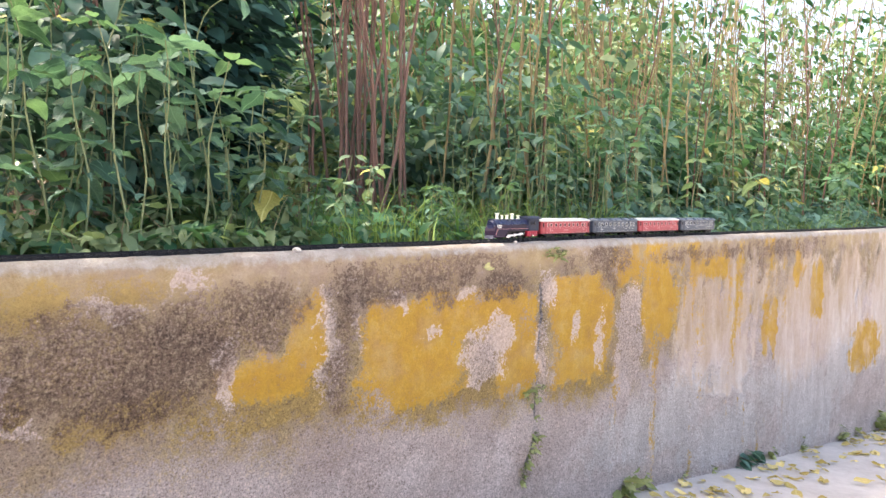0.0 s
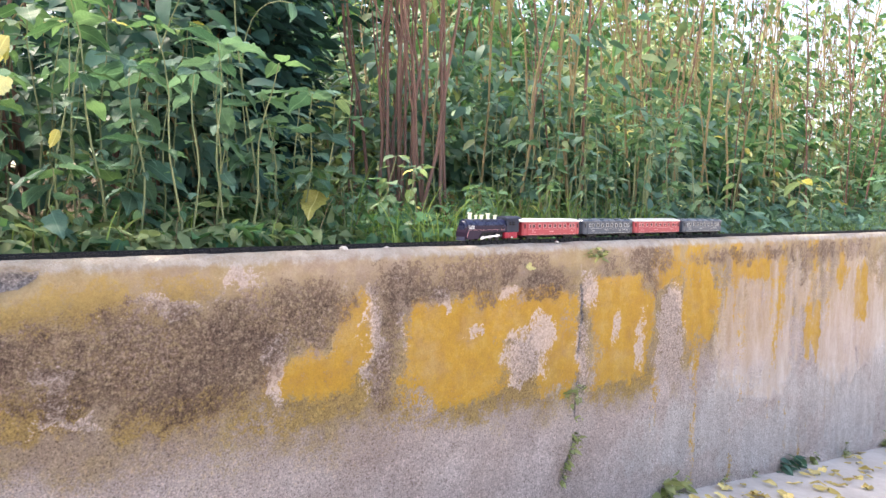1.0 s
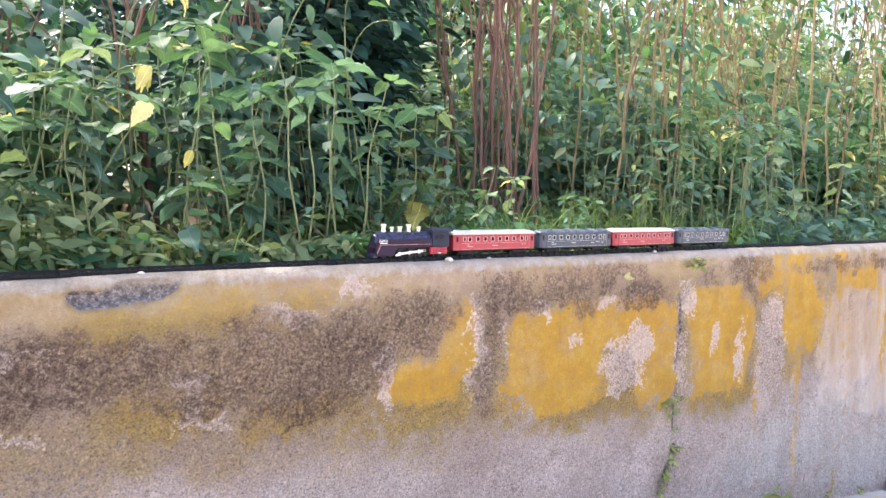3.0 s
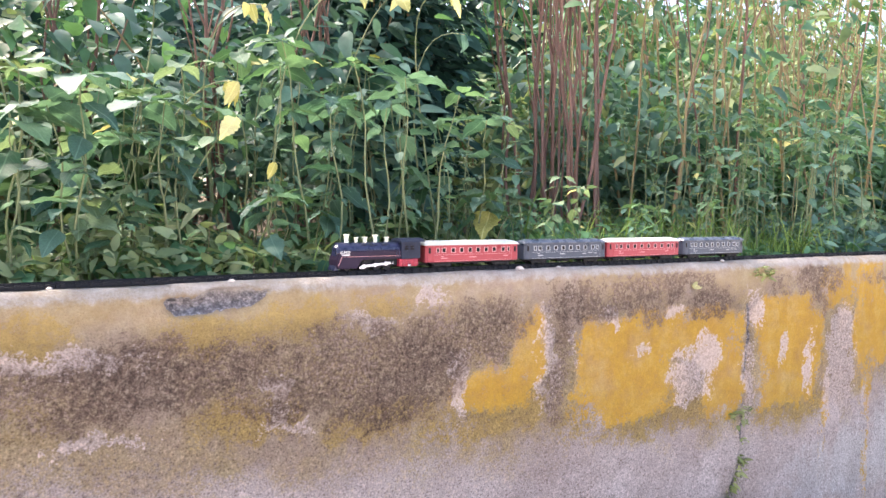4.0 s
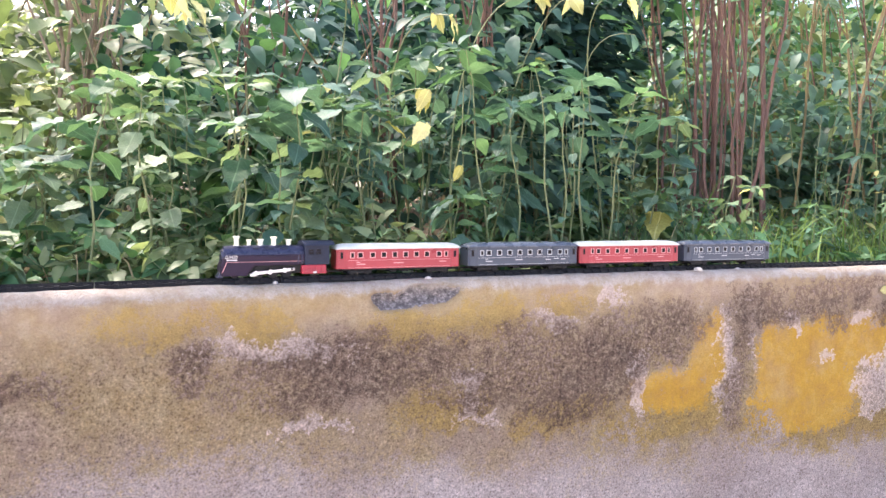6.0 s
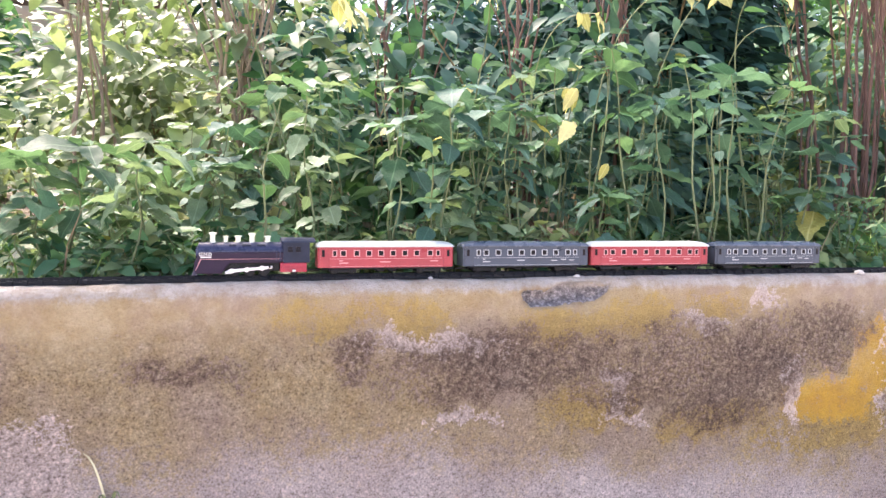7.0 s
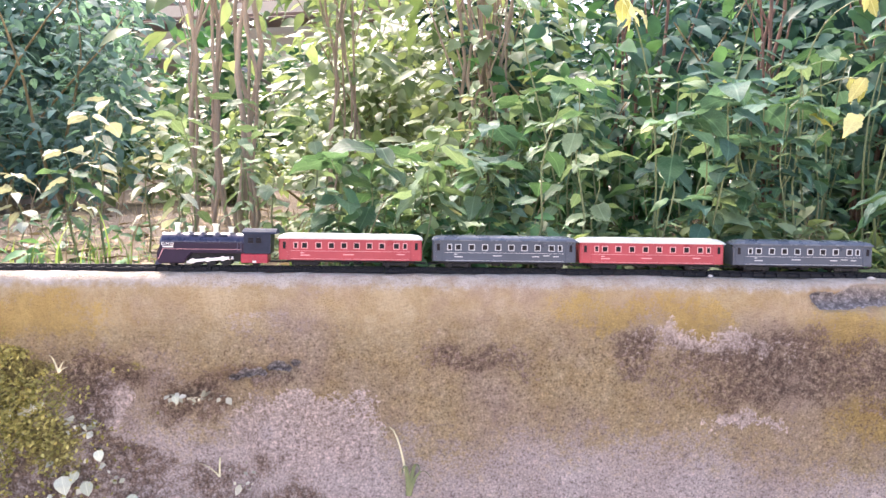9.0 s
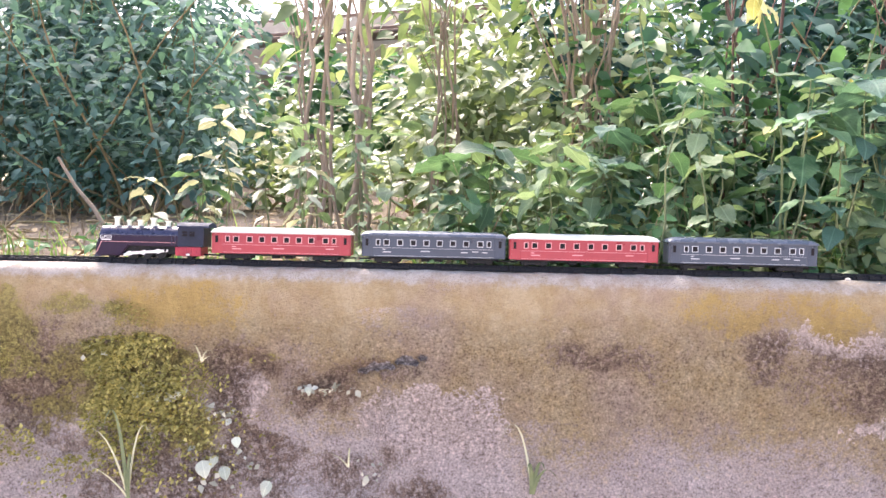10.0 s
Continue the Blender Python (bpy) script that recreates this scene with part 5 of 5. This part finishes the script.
# ---- leaning sprigs with yellow leaves ----
def sprig(x, y, z, seed, count=4, tag="yellow", size=0.040):
    """A thin twig that rises from the soil and arches over, with leaves hanging from its end."""
    rng = random.Random(seed)
    root = tagged(new("hanging_sprig"), "arching twig with limp yellow leaves" if tag == "yellow" else "arching twig with limp green leaves", "plant", "sprigs behind the wall")
    gy = y + 0.16
    gz = float(soil_z(np.array([x]), np.array([gy]))[0])
    root.matrix_basis = pose(x, gy, gz)
    top = z - gz
    us = np.linspace(0, 1, 14)
    pts = np.stack([0.06 * np.sin(us * 3 + seed), -0.16 * us ** 2.5, (top + 0.05) * np.sin(us * 1.75) / math.sin(1.57)], 1)
    v, f = tube(pts, np.linspace(0.0024, 0.0008, 14), 5)
    put_mesh("twig", mesh_from("twig", v, f, True), STEM, root)
    for k in range(count):
        p = pts[-1 - (k // 2) % 3] + np.array([rng.uniform(-0.01, 0.01), 0, 0])
        ob = put_mesh("leaf", SETS[tag][rng.randrange(4)], None, root)
        g = size * rng.uniform(0.7, 1.2)
        ob.matrix_basis = pose(*p, 0, 0, 180 + rng.uniform(-80, 80)) @ pose(0, 0, 0, rng.uniform(-85, -35), rng.uniform(-40, 40), 0) @ Matrix.Diagonal((g, g, g, 1))
    return root


for i, (x, y, z, n, tag) in enumerate(((0.291, 1.134, 1.215, 2, "yellow"), (-0.091, 1.189, 1.15, 4, "yellow"), (-0.20, 1.150, 1.010, 3, "yellow"), (-0.19, 1.167, 0.955, 1, "yellow"), (-0.089, 1.153, 0.885, 1, "yellow"),
                                        (-0.50, 1.08, 1.10, 6, "yellow"), (-0.62, 1.16, 1.12, 3, "pale"), (0.40, 1.28, 1.19, 3, "blue"), (0.05, 1.20, 1.21, 2, "yellow"), (0.16, 1.26, 1.24, 3, "yellow"), (-0.28, 1.28, 1.20, 3, "yellow"),
                                        (2.35, 1.20, 1.02, 2, "yellow"), (2.8, 1.25, 0.95, 2, "yellow"), (3.1, 1.2, 0.90, 2, "yellow"), (0.99, 1.30, 1.35, 3, "pale"), (1.35, 1.25, 1.30, 4, "blue"))):
    sprig(x, y, z, 40 + i, n, tag)


# ---- growth on the wall ----
def tuft(x, z, size, count, seed, mat, label, name="wall_fern", spread=1.0):
    """A small plant rooted in the wall's face."""
    rs = np.random.RandomState(seed)
    root = tagged(new(name), label, "plant", "small plants on the wall")
    root.matrix_basis = pose(x, float(face_y(x)) + 0.004, z)
    az = rs.uniform(-1.4, 1.4, count)
    outs = np.stack([np.sin(az), -np.abs(np.cos(az)) * 0.8 - 0.15, rs.uniform(-0.5, 0.9, count)], 1)
    base = rs.normal(0, 1, (count, 3)) * np.array([0.35, 0.05, 0.35]) * size * spread
    base[:, 1] = -np.abs(base[:, 1])
    v, f = leaf_cloud(base, outs, rs.uniform(0.4, 1.0, count) * size, seed, rows=3, width=0.42)
    put_mesh("leaves", fast_mesh("leaves", v, f, mat), None, root)["kind"] = "stuff"
    stalks = [tube([(0, 0.006, 0), tuple(o * size * 0.5 + b * 0.5)], [0.0012, 0.0006], 4) for o, b in zip(outs[:6], base[:6])]
    v, f = joined(stalks)
    put_mesh("stalk", mesh_from("stalk", v, f, True), STEM, root)
    return root


FERN = leaf_material("fern_leaf", (0.16, 0.20, 0.06), (0.36, 0.38, 0.18), per_object=False, shine=0.25, rough=0.6)
LICHEN = leaf_material("pale_lichen", (0.42, 0.40, 0.30), (0.66, 0.64, 0.54), per_object=False, shine=0.15, rough=0.8)
for i, (x, z, size, n) in enumerate(((0.950, 0.395, 0.030, 16), (0.975, 0.405, 0.022, 9), (0.925, 0.400, 0.020, 8), (0.952, 0.290, 0.030, 14), (0.945, 0.262, 0.026, 12), (0.930, 0.235, 0.026, 12), (0.915, 0.205, 0.024, 10), (1.018, 0.728, 0.030, 16), (1.045, 0.716, 0.022, 9), (0.990, 0.722, 0.020, 8), (0.96, 0.34, 0.016, 6))):
    tuft(x, z, size, n, 60 + i, FERN, "small pale fern rooted in the wall's crack")
for i, (x, size, n) in enumerate(((0.98, 0.05, 12), (1.34, 0.065, 20), (1.42, 0.04, 12), (1.62, 0.03, 8), (1.80, 0.03, 9), (2.00, 0.085, 16), (2.10, 0.07, 14), (2.22, 0.05, 10), (2.5, 0.04, 10), (2.9, 0.06, 14), (3.1, 0.05, 12), (3.42, 0.09, 22), (3.5, 0.08, 20))):
    tuft(x, float(road_z(x)) + 0.012, size, n, 90 + i, FOLIAGE_BLUE if i in (5, 6) else FERN, "small weed at the wall's foot on the road", "roadside_weed")
rs = np.random.RandomState(8)
n = 15000
mx, mz = np.concatenate([rs.normal(-1.50, 0.08, n // 2), rs.normal(-1.40, 0.065, n - n // 2)]), rs.normal(0.59, 0.07, n)
keep = (mz < 0.70) & (fbm(mx * 14, mz * 14, 31) > -0.03)
mx, mz = mx[keep], mz[keep]
outs = np.stack([rs.normal(0, 0.7, len(mx)), -np.abs(rs.normal(0.7, 0.3, len(mx))), rs.normal(0.1, 0.6, len(mx))], 1)
v, f = leaf_cloud(np.stack([mx, face_y(mx) + 0.006, mz], 1), outs, rs.uniform(0.003, 0.0075, len(mx)), 32, rows=2, width=0.7)
tagged(put_mesh("moss", fast_mesh("moss", v, f, MOSS), None), "yellow-green moss cushions clinging to the wall", "moss", kind="stuff")
for name, boxes_, many, size, seed in (("lichen", ((-1.17, -1.09, 0.574, 0.590), (-1.09, -1.00, 0.452, 0.500), (-1.32, -1.22, 0.440, 0.500), (-1.42, -1.33, 0.565, 0.580), (-1.48, -1.44, 0.6, 0.72), (-1.30, -1.26, 0.535, 0.56)), 26, 0.011, 77),):
    spots = np.concatenate([np.stack([rs.uniform(a, b, many), rs.uniform(c, d, many)], 1) for a, b, c, d in boxes_])
    outs = np.stack([rs.normal(0, 0.8, len(spots)), np.full(len(spots), -0.55), rs.normal(0, 0.8, len(spots))], 1)
    v, f = leaf_cloud(np.stack([spots[:, 0], face_y(spots[:, 0]) + 0.008, spots[:, 1]], 1), outs, rs.uniform(0.4, 1.2, len(spots)) * size, seed, rows=2, width=0.9)
    tagged(put_mesh(name, fast_mesh(name, v, f, LICHEN), None), "pale small leaves and lichen flecks on the wall", "lichen", kind="stuff")
for i, (x, z, size) in enumerate(((-1.305, 0.479, 0.026), (-1.285, 0.486, 0.018), (-1.275, 0.471, 0.020), (-1.211, 0.452, 0.024), (-1.259, 0.513, 0.016), (-1.002, 0.643, 0.010), (-1.16, 0.586, 0.012), (-0.955, 0.632, 0.008))):
    root = tagged(new("creeper_leaf"), "pale round leaf growing from the mossy wall", "plant", "pale leaves on the wall")
    root.matrix_basis = pose(x, float(face_y(x)) + 0.010, z)
    ob = put_mesh("leaf", SETS["ash"][3], None, root)
    ob.matrix_basis = pose(0, -0.006, 0, -62, 12 * (-1) ** i, 180 + 25 * (-1) ** i) @ Matrix.Diagonal((size * 1.3, size, size, 1))
    v, f = tube([(0, 0.010, 0.0), (0, -0.006, 0)], [0.0008, 0.0006], 4)
    put_mesh("stalk", mesh_from("stalk", v, f, True), STEM, root)


def blade_plant(x, z, blades, seed, label):
    """Long arching blades of grass that grow out of the wall."""
    rng = random.Random(seed)
    root = tagged(new("wall_grass"), label, "grass", "grass on the wall")
    root.matrix_basis = pose(x, float(face_y(x)) + 0.006, z)
    for dx, up, out, w in blades:
        us = np.linspace(0, 1, 10)
        px = dx * us ** 1.2
        pz = up * np.sin(us * 2.2) / math.sin(1.57)
        py = -0.006 - out * us
        verts, faces = [], []
        for i in range(10):
            h = w * (1 - us[i] * 0.92) * 0.5
            verts += [(px[i] - h, py[i], pz[i]), (px[i], py[i] - h * 0.4, pz[i]), (px[i] + h, py[i], pz[i])]
        for i in range(9):
            a = i * 3
            faces += [(a, a + 1, a + 4, a + 3), (a + 1, a + 2, a + 5, a + 4)]
        put_mesh("blade", mesh_from("blade", verts, faces, True), STEM if w > 0.005 else BLADE_DRY, root)
    return root


BLADE_DRY = grained("pale_dry_blade", (0.42, 0.40, 0.24), (0.62, 0.58, 0.40), 40, 0.7)
blade_plant(-1.405, 0.425, ((-0.07, 0.10, 0.02, 0.004), (-0.02, 0.13, 0.03, 0.007), (0.05, 0.11, 0.03, 0.004), (-0.10, 0.05, 0.02, 0.004), (0.02, 0.07, 0.03, 0.006)), 5, "arching grass rooted in the mossy wall")
blade_plant(-0.845, 0.445, ((0.015, 0.05, 0.02, 0.008), (-0.045, 0.10, 0.015, 0.004), (0.03, 0.04, 0.02, 0.007), (-0.01, 0.05, 0.03, 0.008)), 6, "pale grass blade growing from the wall")
blade_plant(-1.305, 0.618, ((-0.015, 0.025, 0.01, 0.003), (0.02, 0.018, 0.01, 0.003), (0.03, 0.010, 0.01, 0.003)), 7, "dry forked twig on the wall")
blade_plant(-1.10, 0.475, ((-0.05, 0.022, 0.01, 0.003), (0.004, 0.03, 0.01, 0.003)), 9, "dry curled stalk on the wall")

# a dry leaf caught on the face, pebbles on the top, a track clip
ob = tagged(new("dry_leaf"), "curled yellow dry leaf stuck to the wall's face", "leaf")
ob.matrix_basis = pose(0.802, float(face_y(0.802)) - 0.002, 0.701)
piece = put_mesh("blade", SETS["yellow"][2], None, ob)
piece.matrix_basis = pose(-0.028, 0.002, 0, 78, 0, 0) @ pose(0, 0, 0, 0, 0, -86) @ Matrix.Diagonal((0.045, 0.058, 0.06, 1))
for i, (x, b, r) in enumerate(((0.335, 0.012, 0.008), (0.43, 0.015, 0.005), (-0.42, 0.018, 0.004), (-0.19, 0.012, 0.005), (0.9, 0.014, 0.005))):
    bm = bmesh.new()
    bmesh.ops.create_icosphere(bm, subdivisions=2, radius=r)
    for v in bm.verts:
        v.co *= 1 + 0.25 * noise.noise(v.co * 160 + Vector((i, 0, 0)))
        v.co.z *= 0.6
    me = bpy.data.meshes.new("pebble")
    bm.to_mesh(me)
    bm.free()
    ob = put_mesh("pebble", me, ROAD, m=pose(x, float(face_y(x)) + b + 0.008, TOP + r * 0.25))
    tagged(ob, "small pale pebble lying on the wall's top", "pebble", "pebbles on the wall")

# ---- fallen leaves on the road ----
rng = random.Random(77)
fallen = [leaf_mesh("fallen_leaf", 5, 0.5, 0.10, 0.25, 0.06, 20 + i) for i in range(4)]
DRY_SINGLE = leaf_material("fallen_leaf_yellow", (0.42, 0.30, 0.08), (0.74, 0.60, 0.26), shine=0.15, rough=0.7)
for me in fallen:
    me.materials.append(DRY_SINGLE)
for k in range(150):
    x = rng.uniform(1.35, 4.0)
    y = float(face_y(x)) - abs(rng.gauss(0.0, 0.16)) - 0.03
    g = rng.uniform(0.025, 0.065)
    ob = tagged(new("fallen_leaf", fallen[k % 4]), "dry yellow leaf fallen on the road beside the wall", "leaf", "fallen leaves on the road")
    ob.matrix_basis = pose(x, y, float(road_z(x)) + 0.004 + g * 0.10, rng.uniform(-12, 12), rng.uniform(-12, 12), rng.uniform(0, 360)) @ Matrix.Diagonal((g, g, g, 1))

# litter on the bare soil
rs = np.random.RandomState(15)
n = 1500
lx, lb = rs.uniform(-3.2, -0.7, n), 0.10 + 1.3 * rs.rand(n)
ly = face_y(lx) + lb
lz = np.where(lb > 0.24, soil_z(lx, ly), TOP) + 0.004
ang = rs.uniform(0, 6.28, n)
v, f = leaf_cloud(np.stack([lx, ly, lz], 1), np.stack([np.cos(ang), np.sin(ang), rs.uniform(-0.05, 0.35, n)], 1), rs.uniform(0.015, 0.05, n), 16, rows=2, width=0.4, droop=0.1)
tagged(put_mesh("leaf_litter", fast_mesh("leaf_litter", v, f, STRAW), None), "dry brown leaf litter on the soil", "litter", kind="stuff")
rng = random.Random(31)
for k in range(16):
    x, b = rng.uniform(-2.3, -1.15), rng.uniform(0.35, 1.0)
    y = float(face_y(x)) + b
    z = float(soil_z(np.array([x]), np.array([y]))[0])
    ln, a = rng.uniform(0.12, 0.4), rng.uniform(0, 6.28)
    v, f = tube([(-ln / 2 * math.cos(a), -ln / 2 * math.sin(a), 0.004), (0, 0, 0.012), (ln / 2 * math.cos(a), ln / 2 * math.sin(a), rng.uniform(0.0, 0.12))], [0.004, 0.003, 0.0015], 5)
    ob = put_mesh("dead_twig", mesh_from("dead_twig", v, f, True), BARK_OLIVE, m=pose(x, y, z))
    tagged(ob, "dry grey-brown twig lying on the soil", "twig", "twigs on the soil")


motions()
